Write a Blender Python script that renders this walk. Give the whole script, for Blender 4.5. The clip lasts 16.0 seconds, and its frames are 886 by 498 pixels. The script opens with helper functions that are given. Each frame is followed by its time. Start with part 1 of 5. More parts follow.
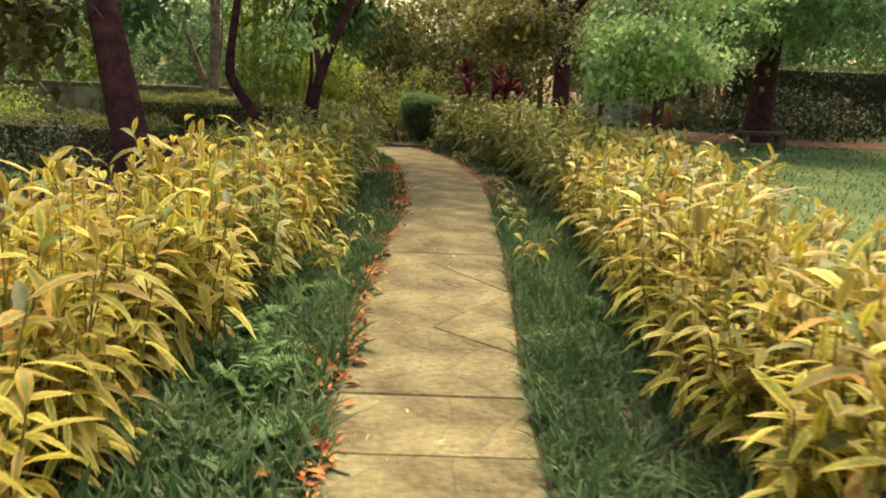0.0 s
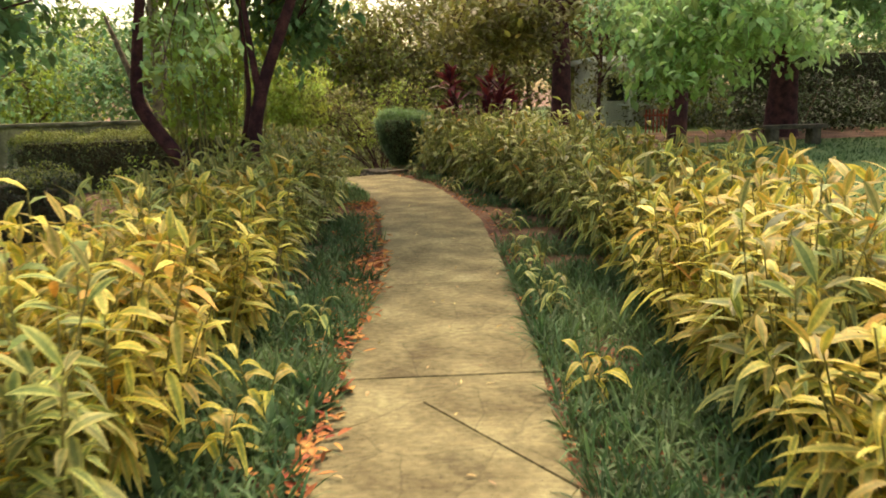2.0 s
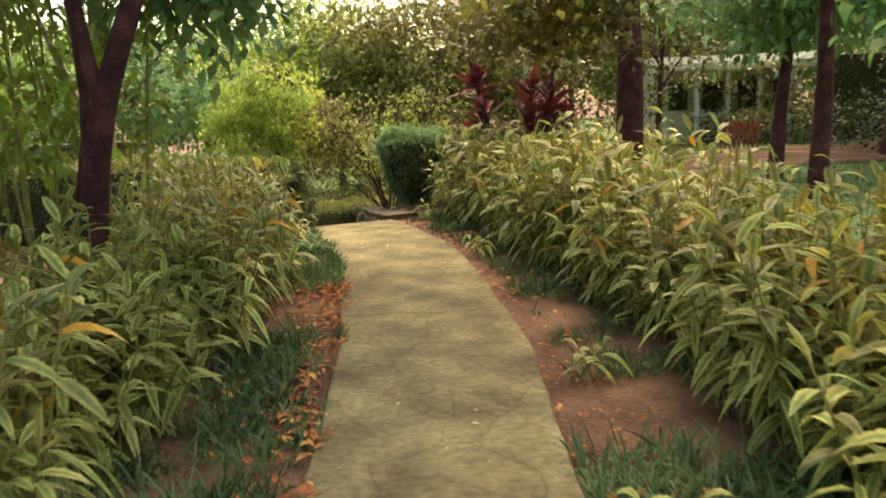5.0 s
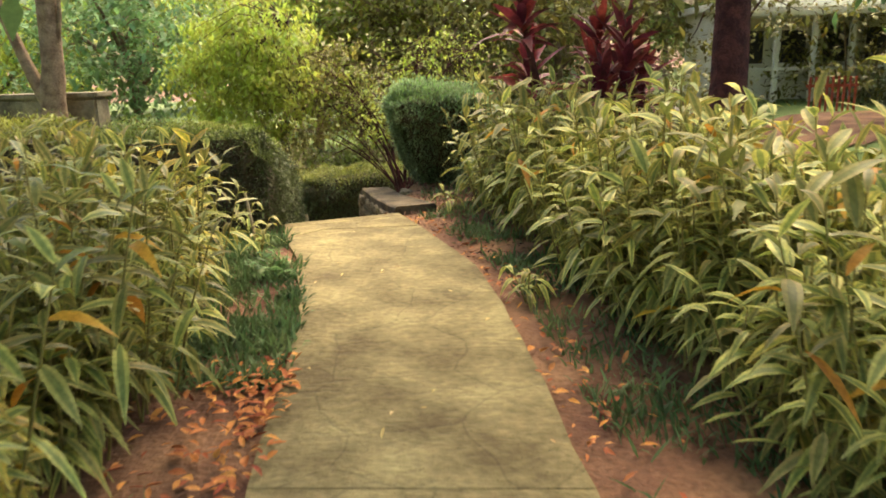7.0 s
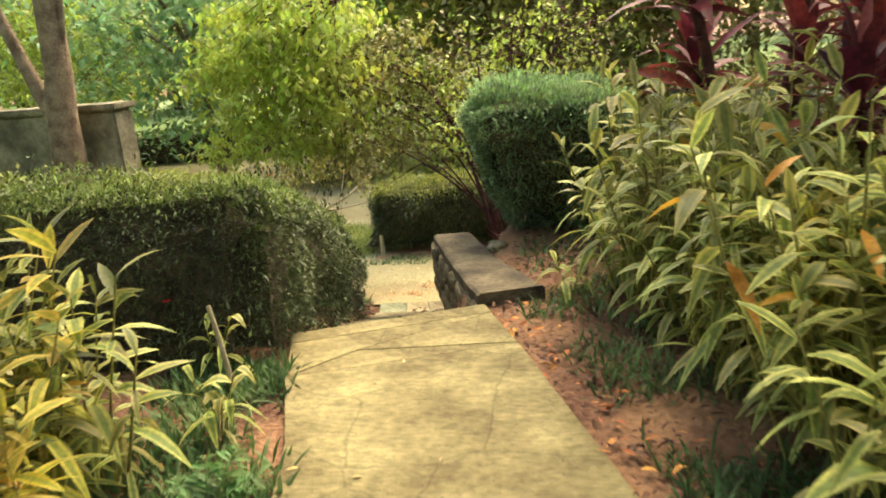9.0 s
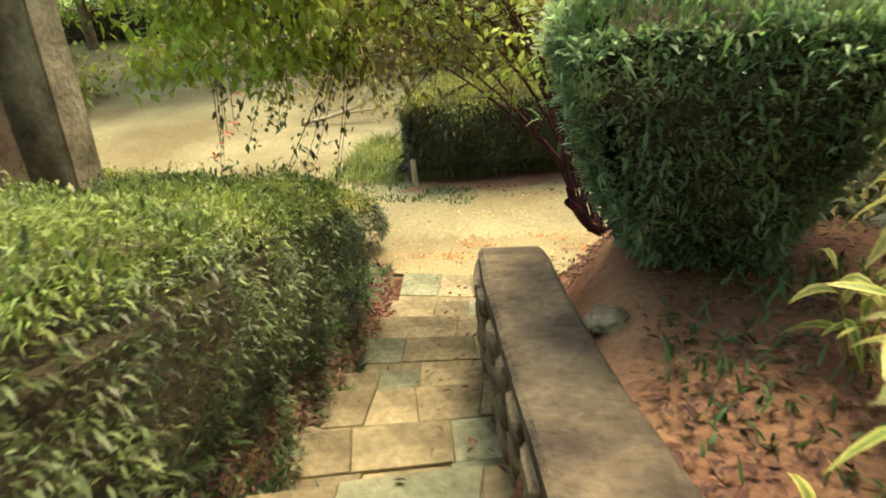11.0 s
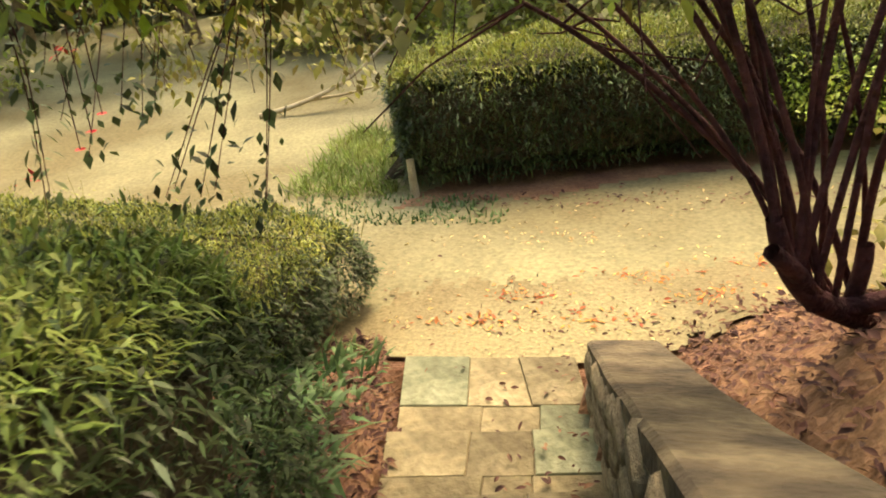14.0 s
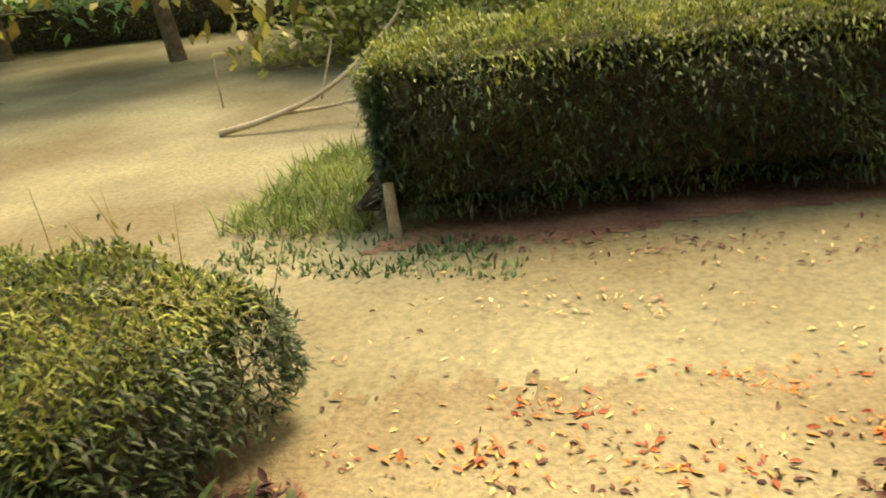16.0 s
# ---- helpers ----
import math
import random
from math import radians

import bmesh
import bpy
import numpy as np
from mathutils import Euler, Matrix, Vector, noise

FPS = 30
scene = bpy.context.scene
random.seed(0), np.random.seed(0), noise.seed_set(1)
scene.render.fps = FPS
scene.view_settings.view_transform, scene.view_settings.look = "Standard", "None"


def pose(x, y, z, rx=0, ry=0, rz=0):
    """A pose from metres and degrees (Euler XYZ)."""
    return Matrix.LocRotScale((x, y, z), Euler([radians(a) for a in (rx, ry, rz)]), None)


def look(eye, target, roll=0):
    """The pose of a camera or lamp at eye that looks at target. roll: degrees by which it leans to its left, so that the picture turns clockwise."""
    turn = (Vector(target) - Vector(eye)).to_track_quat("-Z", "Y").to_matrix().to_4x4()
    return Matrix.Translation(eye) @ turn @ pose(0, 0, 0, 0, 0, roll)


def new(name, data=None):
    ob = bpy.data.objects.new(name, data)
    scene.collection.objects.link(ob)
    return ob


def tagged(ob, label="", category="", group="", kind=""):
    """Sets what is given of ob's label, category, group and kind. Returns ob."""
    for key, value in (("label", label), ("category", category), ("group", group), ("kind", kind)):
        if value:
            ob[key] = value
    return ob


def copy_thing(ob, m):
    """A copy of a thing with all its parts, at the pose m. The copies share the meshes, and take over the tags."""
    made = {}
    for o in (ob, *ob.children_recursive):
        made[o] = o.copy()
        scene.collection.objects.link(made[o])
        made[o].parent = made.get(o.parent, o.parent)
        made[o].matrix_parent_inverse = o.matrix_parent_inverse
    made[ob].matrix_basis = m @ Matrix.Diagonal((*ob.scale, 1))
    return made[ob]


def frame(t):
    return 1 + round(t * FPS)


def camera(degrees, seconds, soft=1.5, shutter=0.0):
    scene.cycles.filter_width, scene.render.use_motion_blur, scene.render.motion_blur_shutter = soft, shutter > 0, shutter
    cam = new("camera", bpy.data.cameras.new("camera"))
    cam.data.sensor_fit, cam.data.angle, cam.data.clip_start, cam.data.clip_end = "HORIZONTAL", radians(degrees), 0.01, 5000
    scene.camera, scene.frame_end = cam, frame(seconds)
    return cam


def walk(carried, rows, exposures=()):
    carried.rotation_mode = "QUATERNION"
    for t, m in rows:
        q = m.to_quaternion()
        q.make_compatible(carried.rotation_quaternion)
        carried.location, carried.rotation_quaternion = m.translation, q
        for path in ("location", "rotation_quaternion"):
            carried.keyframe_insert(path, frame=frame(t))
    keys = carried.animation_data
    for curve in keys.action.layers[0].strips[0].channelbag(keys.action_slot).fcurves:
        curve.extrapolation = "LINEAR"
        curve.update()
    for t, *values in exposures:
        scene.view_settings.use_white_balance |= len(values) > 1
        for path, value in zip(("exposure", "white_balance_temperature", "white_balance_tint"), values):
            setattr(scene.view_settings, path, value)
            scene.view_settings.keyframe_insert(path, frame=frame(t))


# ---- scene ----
cam = camera(60.5, 16.0, soft=1.8, shutter=0.3)
PATH = [
    (0.0, pose(0.084, 0.048, 1.509, 77.37, -2.28, -0.53)),
    (0.5, pose(0.011, 0.771, 1.464, 77.09, 0.86, 0.40)),
    (1.0, pose(0.006, 1.459, 1.449, 77.76, 1.11, 1.59)),
    (1.5, pose(0.018, 2.166, 1.440, 75.02, 0.93, -0.30)),
    (2.0, pose(0.128, 2.850, 1.451, 78.37, 1.79, -1.93)),
    (2.5, pose(0.162, 3.542, 1.449, 77.72, 0.52, -2.76)),
    (3.0, pose(0.265, 4.285, 1.441, 77.96, 1.76, -4.59)),
    (3.5, pose(0.279, 5.006, 1.431, 77.69, 0.45, -3.11)),
    (4.0, pose(0.372, 5.690, 1.439, 79.37, 1.47, -2.54)),
    (6.5, pose(0.394, 9.377, 1.414, 77.67, 2.02, 4.00)),
    (7.0, pose(0.380, 10.084, 1.406, 75.73, 1.75, 2.94)),
    (7.5, pose(0.365, 10.796, 1.442, 78.69, 0.60, 4.93)),
    (8.0, pose(0.303, 11.524, 1.470, 77.36, 3.10, 5.56)),
    (8.5, pose(0.289, 12.234, 1.478, 76.06, 3.81, 7.11)),
    (9.0, pose(0.170, 12.963, 1.480, 74.38, 4.74, 10.02)),
    (9.5, pose(0.126, 13.701, 1.478, 73.67, 3.86, 12.03)),
    (10.0, pose(-0.089, 14.443, 1.477, 71.35, 2.68, 14.43)),
    (10.2, pose(-0.144, 14.734, 1.458, 70.64, 3.24, 14.61)),
    (12.3, pose(-0.914, 17.483, 1.051, 56.98, 5.07, 13.59)),
    (12.5, pose(-0.986, 17.634, 0.945, 60.03, 4.17, 14.81)),
    (13.0, pose(-1.076, 17.935, 0.849, 63.11, 5.29, 13.75)),
    (13.5, pose(-1.164, 18.246, 0.710, 63.66, 5.46, 12.98)),
    (14.0, pose(-1.266, 18.549, 0.549, 64.10, 6.33, 12.81)),
    (14.5, pose(-1.337, 18.933, 0.357, 64.69, 6.79, 11.68)),
    (15.0, pose(-1.452, 19.388, 0.194, 68.83, 6.55, 13.20)),
    (15.5, pose(-1.513, 19.835, 0.018, 69.16, 3.59, 16.12)),
    (16.0, pose(-1.576, 20.271, -0.145, 67.03, 6.29, 14.38)),
]
walk(cam, PATH, [(0.0, 1.4, 8500, 12), (4.0, 1.8, 8400, 12), (7.0, 2.18, 8300, 13), (10.0, 2.28, 8200, 4), (12.5, 2.28, 8900, 9), (16.0, 2.0, 8800, 10)])

# ---- light: a bright overcast day under trees ----
world = bpy.data.worlds.new("sky")
scene.world = world
world.use_nodes = True
wn = world.node_tree.nodes
sky = wn.new("ShaderNodeTexSky")
sky.sky_type = "NISHITA"
sky.sun_disc = False
sky.sun_elevation = radians(52)
sky.sun_rotation = radians(15)
sky.air_density, sky.dust_density, sky.ozone_density = 1.2, 4.0, 0.6
wn["Background"].inputs["Strength"].default_value = 0.15
world.node_tree.links.new(sky.outputs["Color"], wn["Background"].inputs["Color"])
sun = new("sun", bpy.data.lights.new("sun", "SUN"))
sun.data.energy, sun.data.angle, sun.data.color = 0.85, radians(22), (1.0, 0.93, 0.8)
sun.matrix_world = look((0, 0, 30), (-1.6, -6.0, 30 - 12.6))


# ---- materials ----
def mat(name, c1, c2, scale=6.0, rough=0.8, bump=0.3, c3=None, fine=60.0, rand=0.0, island=0.0, thin=0.0, spec=0.3, detail=6.0, marks=False):
    """Two-scale noise colour, fine relief; rand varies each object, island each piece of a mesh, thin lets light through."""
    m = bpy.data.materials.new(name)
    m.use_nodes = True
    nt = m.node_tree
    n, l = nt.nodes, nt.links
    b = n["Principled BSDF"]
    tc = n.new("ShaderNodeTexCoord")
    n1 = n.new("ShaderNodeTexNoise")
    n1.inputs["Scale"].default_value, n1.inputs["Detail"].default_value = scale, detail
    n2 = n.new("ShaderNodeTexNoise")
    n2.inputs["Scale"].default_value, n2.inputs["Detail"].default_value = fine, 4.0
    src = "Object"
    l.new(tc.outputs[src], n1.inputs["Vector"])
    l.new(tc.outputs[src], n2.inputs["Vector"])
    r = n.new("ShaderNodeValToRGB")
    e = r.color_ramp.elements
    e[0].position, e[0].color = 0.36, (*c1, 1)
    e[1].position, e[1].color = 0.66, (*c2, 1)
    if c3:
        k = e.new(0.52)
        k.color = (*c3, 1)
    l.new(n1.outputs["Fac"], r.inputs["Fac"])
    hsv = n.new("ShaderNodeHueSaturation")
    l.new(r.outputs["Color"], hsv.inputs["Color"])
    mr = n.new("ShaderNodeMapRange")
    mr.inputs["From Min"].default_value, mr.inputs["From Max"].default_value = 0.3, 0.7
    mr.inputs["To Min"].default_value, mr.inputs["To Max"].default_value = 0.78, 1.22
    l.new(n2.outputs["Fac"], mr.inputs["Value"])
    val = mr.outputs["Result"]
    for amount, node, out in ((rand, "ShaderNodeObjectInfo", "Random"), (island, "ShaderNodeNewGeometry", "Random Per Island")):
        if amount:
            o = n.new(node)
            q = n.new("ShaderNodeMapRange")
            q.inputs["To Min"].default_value, q.inputs["To Max"].default_value = 1 - amount, 1 + amount
            l.new(o.outputs[out], q.inputs["Value"])
            mu = n.new("ShaderNodeMath")
            mu.operation = "MULTIPLY"
            l.new(val, mu.inputs[0])
            l.new(q.outputs["Result"], mu.inputs[1])
            val = mu.outputs["Value"]
            if amount == island:
                h = n.new("ShaderNodeMapRange")
                h.inputs["To Min"].default_value, h.inputs["To Max"].default_value = 0.475, 0.52
                l.new(o.outputs[out], h.inputs["Value"])
                l.new(h.outputs["Result"], hsv.inputs["Hue"])
    if marks:
        # trowel strokes, hairline cracks and small dark specks of old concrete
        mp = n.new("ShaderNodeMapping")
        mp.inputs["Rotation"].default_value = (0, 0, 0.65)
        mp.inputs["Scale"].default_value = (3.0, 9.0, 1.0)
        l.new(tc.outputs[src], mp.inputs["Vector"])
        st = n.new("ShaderNodeTexNoise")
        st.inputs["Scale"].default_value, st.inputs["Detail"].default_value, st.inputs["Distortion"].default_value = 1.5, 8.0, 3.2
        l.new(mp.outputs["Vector"], st.inputs["Vector"])
        warp = n.new("ShaderNodeMixRGB")
        warp.inputs["Fac"].default_value = 0.16
        l.new(tc.outputs[src], warp.inputs["Color1"])
        l.new(n1.outputs["Color"], warp.inputs["Color2"])
        vo = n.new("ShaderNodeTexVoronoi")
        vo.feature = "DISTANCE_TO_EDGE"
        vo.inputs["Scale"].default_value = 1.7
        l.new(warp.outputs["Color"], vo.inputs["Vector"])
        sp = n.new("ShaderNodeTexNoise")
        sp.inputs["Scale"].default_value, sp.inputs["Detail"].default_value = 48.0, 2.0
        l.new(tc.outputs[src], sp.inputs["Vector"])
        for sock, lo, hi, dark, light in ((st.outputs["Fac"], 0.36, 0.66, 0.84, 1.12), (vo.outputs["Distance"], 0.0, 0.012, 0.72, 1.0), (sp.outputs["Fac"], 0.72, 0.66, 0.6, 1.0)):
            q = n.new("ShaderNodeMapRange")
            q.inputs["From Min"].default_value, q.inputs["From Max"].default_value = lo, hi
            q.inputs["To Min"].default_value, q.inputs["To Max"].default_value = dark, light
            l.new(sock, q.inputs["Value"])
            mu = n.new("ShaderNodeMath")
            mu.operation = "MULTIPLY"
            l.new(val, mu.inputs[0])
            l.new(q.outputs["Result"], mu.inputs[1])
            val = mu.outputs["Value"]
    l.new(val, hsv.inputs["Value"])
    l.new(hsv.outputs["Color"], b.inputs["Base Color"])
    b.inputs["Roughness"].default_value = rough
    b.inputs["Specular IOR Level"].default_value = spec
    if bump:
        bp = n.new("ShaderNodeBump")
        bp.inputs["Strength"].default_value, bp.inputs["Distance"].default_value = bump, 0.02
        if marks:
            ad = n.new("ShaderNodeMath")
            ad.operation = "MULTIPLY_ADD"
            l.new(st.outputs["Fac"], ad.inputs[0])
            ad.inputs[1].default_value = 0.35
            l.new(n2.outputs["Fac"], ad.inputs[2])
            l.new(ad.outputs["Value"], bp.inputs["Height"])
        else:
            l.new(n2.outputs["Fac"], bp.inputs["Height"])
        l.new(bp.outputs["Normal"], b.inputs["Normal"])
    if thin:
        tr = n.new("ShaderNodeBsdfTranslucent")
        mx = n.new("ShaderNodeMixShader")
        mx.inputs["Fac"].default_value = thin
        l.new(hsv.outputs["Color"], tr.inputs["Color"])
        l.new(b.outputs["BSDF"], mx.inputs[1])
        l.new(tr.outputs["BSDF"], mx.inputs[2])
        l.new(mx.outputs["Shader"], n["Material Output"].inputs["Surface"])
    return m


M_SOIL = mat("red_soil", (0.12, 0.055, 0.035), (0.3, 0.165, 0.09), 1.6, 0.95, 1.0, (0.2, 0.105, 0.06), 34, detail=10)
M_SAND = mat("sandy_road", (0.15, 0.124, 0.06), (0.26, 0.238, 0.128), 0.6, 0.95, 0.4, (0.2, 0.178, 0.096), 30, detail=10)
M_BROWNLEAF = mat("brown_leaf", (0.06, 0.028, 0.024), (0.2, 0.1, 0.06), 7, 0.85, 0, None, 60, island=0.5)
M_LITTER = mat("littered_soil", (0.142, 0.107, 0.052), (0.265, 0.226, 0.12), 0.9, 0.95, 0.5, (0.2, 0.162, 0.085), 40, detail=9)
M_LAWN = mat("lawn_soil", (0.075, 0.125, 0.035), (0.16, 0.22, 0.065), 0.5, 0.95, 0.8, (0.11, 0.17, 0.05), 24, detail=10)
M_CONC = mat("worn_concrete", (0.135, 0.108, 0.05), (0.33, 0.287, 0.141), 2.2, 0.9, 0.7, (0.23, 0.193, 0.092), 22, rand=0.07, detail=12, marks=True)
M_STONE = mat("stair_stone", (0.13, 0.105, 0.058), (0.29, 0.24, 0.14), 2.8, 0.9, 0.8, (0.21, 0.175, 0.1), 20, rand=0.26, detail=10)
M_STONE_G = mat("greenish_stair_stone", (0.11, 0.118, 0.072), (0.24, 0.25, 0.16), 2.8, 0.9, 0.8, (0.175, 0.185, 0.115), 20, rand=0.26, detail=10)
M_MORTAR = mat("stair_mortar", (0.13, 0.1, 0.055), (0.24, 0.19, 0.11), 5, 0.95, 0.8, None, 40, detail=9)
M_WALLTOP = mat("cement_coping", (0.052, 0.041, 0.029), (0.165, 0.132, 0.084), 4, 0.92, 1.0, (0.108, 0.086, 0.055), 26, detail=10)
M_WALL = mat("rubble_stone", (0.18, 0.14, 0.09), (0.4, 0.34, 0.22), 4, 0.9, 1.0, (0.28, 0.23, 0.15), 30, rand=0.25)
M_LEAF_Y = mat("leaf_margin_yellow", (0.5, 0.37, 0.05), (0.74, 0.6, 0.15), 9, 0.5, 0, None, 70, rand=0.12, island=0.3, thin=0.3)
M_LEAF_YG = mat("leaf_centre_green", (0.27, 0.28, 0.045), (0.46, 0.43, 0.09), 9, 0.5, 0, None, 70, rand=0.12, island=0.3, thin=0.3)
M_LEAF_G = mat("leaf_margin_pale_green", (0.3, 0.32, 0.08), (0.56, 0.52, 0.16), 9, 0.5, 0, None, 70, rand=0.14, island=0.38, thin=0.32)
M_LEAF_GG = mat("leaf_centre_dark_green", (0.135, 0.185, 0.05), (0.27, 0.31, 0.09), 9, 0.5, 0, None, 70, rand=0.14, island=0.38, thin=0.32)
M_LEAF_O = mat("leaf_turning_orange", (0.5, 0.24, 0.03), (0.68, 0.38, 0.07), 9, 0.5, 0, None, 70, island=0.3, thin=0.3)
M_STEM = mat("cane_stem", (0.16, 0.15, 0.04), (0.3, 0.26, 0.08), 12, 0.7, 0.2)
M_GRASS = mat("grass_blade", (0.055, 0.115, 0.04), (0.17, 0.25, 0.1), 2.0, 0.55, 0, (0.1, 0.175, 0.065), 30, island=0.35, thin=0.3)
M_FERN = mat("fern_leaf", (0.07, 0.17, 0.05), (0.18, 0.32, 0.1), 4, 0.5, 0, None, 40, island=0.3, thin=0.35)
M_DRYLEAF = mat("dry_leaf", (0.42, 0.13, 0.04), (0.62, 0.27, 0.09), 7, 0.8, 0, None, 60, island=0.4)
M_PALELEAF = mat("pale_dry_leaf", (0.4, 0.26, 0.1), (0.6, 0.46, 0.22), 7, 0.8, 0, None, 60, island=0.4)
# hedge shade and top light are in these colours: dark sides, bright top leaves
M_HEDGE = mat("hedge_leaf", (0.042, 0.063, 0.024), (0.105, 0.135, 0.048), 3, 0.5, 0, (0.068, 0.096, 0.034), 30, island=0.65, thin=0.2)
M_HEDGE_TIP = mat("hedge_lit_leaf", (0.15, 0.18, 0.035), (0.32, 0.34, 0.07), 3, 0.5, 0, None, 30, island=0.4, thin=0.3)
M_GREENTIP = mat("soft_lit_shoot", (0.12, 0.18, 0.045), (0.28, 0.33, 0.09), 2, 0.5, 0, (0.19, 0.25, 0.062), 30, island=0.4, thin=0.3)
M_CORE = mat("hedge_twigs", (0.045, 0.035, 0.022), (0.11, 0.088, 0.052), 14, 0.95, 1.0, None, 50)
M_CONIF = mat("blue_green_foliage", (0.12, 0.2, 0.1), (0.28, 0.39, 0.2), 3, 0.6, 0, None, 30, island=0.5, thin=0.4)
M_TREE = mat("tree_leaf", (0.09, 0.15, 0.03), (0.2, 0.28, 0.06), 1.2, 0.5, 0, (0.14, 0.21, 0.045), 30, island=0.4, thin=0.35)
M_TREE_L = mat("bright_tree_leaf", (0.21, 0.3, 0.05), (0.44, 0.5, 0.1), 1.2, 0.5, 0, (0.31, 0.4, 0.07), 30, island=0.4, thin=0.45)
M_TREE_D = mat("brownish_tree_leaf", (0.13, 0.12, 0.035), (0.3, 0.26, 0.07), 1.2, 0.55, 0, (0.2, 0.2, 0.055), 30, island=0.45, thin=0.3)
M_TREE_B = mat("blue_green_tree_leaf", (0.1, 0.21, 0.08), (0.24, 0.39, 0.15), 1.2, 0.5, 0, None, 30, island=0.35, thin=0.35)
M_BARK_D = mat("dark_red_bark", (0.04, 0.013, 0.015), (0.11, 0.038, 0.034), 7, 0.95, 1.0, None, 35)
M_BARK = mat("grey_brown_bark", (0.12, 0.08, 0.05), (0.26, 0.19, 0.12), 6, 0.95, 1.0, None, 35)
M_SPRAY = mat("fresh_tree_leaf", (0.18, 0.33, 0.1), (0.36, 0.52, 0.2), 1.2, 0.5, 0, None, 30, island=0.4, thin=0.45)
M_RED = mat("maroon_leaf", (0.08, 0.014, 0.02), (0.28, 0.045, 0.055), 5, 0.45, 0, None, 40, island=0.45, thin=0.3)
M_WHITE = mat("white_paint", (0.72, 0.72, 0.62), (0.85, 0.85, 0.76), 1.0, 0.7, 0.1)
M_DARK = mat("dark_opening", (0.02, 0.02, 0.02), (0.04, 0.04, 0.04), 2, 0.4, 0.0)
M_REDWOOD = mat("red_paint", (0.3, 0.05, 0.03), (0.45, 0.1, 0.06), 5, 0.7, 0.2)
M_FLOWER = mat("red_petal", (0.6, 0.02, 0.03), (0.75, 0.05, 0.05), 8, 0.6, 0)
M_POST = mat("pale_wood", (0.35, 0.28, 0.17), (0.5, 0.42, 0.27), 8, 0.85, 0.4)
M_MOUND = mat("mossy_wall", (0.09, 0.08, 0.05), (0.26, 0.23, 0.15), 2.5, 0.95, 1.0, (0.17, 0.15, 0.095), 18, detail=10)

rng = np.random.default_rng(7)


# ---- mesh helpers ----
def quick(name, V, F, mats, idx=None, parent=None, smooth=False):
    me = bpy.data.meshes.new(name)
    V = np.asarray(V, float).reshape(-1, 3)
    F = np.asarray(F, int).reshape(-1, 4)
    me.vertices.add(len(V))
    me.vertices.foreach_set("co", V.ravel())
    me.loops.add(F.size)
    me.loops.foreach_set("vertex_index", F.ravel())
    me.polygons.add(len(F))
    me.polygons.foreach_set("loop_start", np.arange(0, F.size, 4))
    for m in mats:
        me.materials.append(m)
    if idx is not None:
        me.polygons.foreach_set("material_index", np.asarray(idx, int))
    if smooth:
        me.polygons.foreach_set("use_smooth", np.ones(len(F), bool))
    me.update(calc_edges=True)
    ob = new(name, me)
    ob.parent = parent
    return ob


def part(name, bm, material, parent, label=""):
    me = bpy.data.meshes.new(name)
    bm.to_mesh(me)
    bm.free()
    me.materials.append(material)
    ob = new(name, me)
    ob.parent = parent
    if label:
        ob["label"] = label
    return ob


def blades(P, Dv, L, W, droop, segs=4, cols=3, fold=0.25, tip=0.0, belly=0.35):
    """Arching leaves: roots P, first directions Dv, lengths L, half widths W. Returns vertices, quads, strip of each quad."""
    n = len(P)
    Dv = Dv / np.linalg.norm(Dv, axis=1, keepdims=True)
    side = np.cross(Dv, np.array([0, 0, 1.0]) + rng.normal(0, 0.25, (n, 3)))
    side /= np.linalg.norm(side, axis=1, keepdims=True) + 1e-9
    up = np.cross(side, Dv)
    s = np.linspace(0, 1, segs + 1)
    mid = P[:, None] + Dv[:, None] * (s[None, :, None] * L[:, None, None])
    mid[..., 2] -= (droop * L)[:, None] * s[None] ** 2
    prof = np.clip(np.where(s < belly, 0.18 + 0.82 * np.sin(s / belly * math.pi / 2), 1 - ((s - belly) / (1 - belly)) ** 2 * (1 - tip)), 0.04, 1)
    u = np.array([-1, -0.42, 0.42, 1]) if cols == 3 else np.linspace(-1, 1, cols + 1)
    off = side[:, None, None] * u[None, None, :, None] + up[:, None, None] * (np.abs(u) * fold)[None, None, :, None]
    V = mid[:, :, None] + off * (W[:, None] * prof[None])[:, :, None, None]
    c = cols + 1
    a = (np.arange(segs)[:, None] * c + np.arange(cols)[None]).ravel()
    q = np.stack([a, a + 1, a + c + 1, a + c], -1)
    F = (q[None] + (np.arange(n) * (segs + 1) * c)[:, None, None]).reshape(-1, 4)
    strip = np.tile(np.tile(np.arange(cols), segs), n)
    return V.reshape(-1, 3), F, strip


def tube(pts, radii, sides=8, cap=True):
    """A round, tapering limb through pts."""
    pts = [Vector(p) for p in pts]
    V, F = [], []
    ref = Vector((0.3, 1, 0.1)).normalized()
    for i, p in enumerate(pts):
        d = (pts[min(i + 1, len(pts) - 1)] - pts[max(i - 1, 0)]).normalized()
        x = ref - d * ref.dot(d)
        x = x.normalized() if x.length > 0.05 else d.orthogonal().normalized()
        y = d.cross(x)
        for k in range(sides):
            a = 2 * math.pi * k / sides
            wob = 1 + 0.07 * noise.noise((p.x * 3 + k, p.y * 3, p.z * 3))
            V.append(p + (x * math.cos(a) + y * math.sin(a)) * radii[i] * wob)
    for i in range(len(pts) - 1):
        for k in range(sides):
            F.append((i * sides + k, i * sides + (k + 1) % sides, (i + 1) * sides + (k + 1) % sides, (i + 1) * sides + k))
    return np.array([tuple(v) for v in V]), np.array(F)


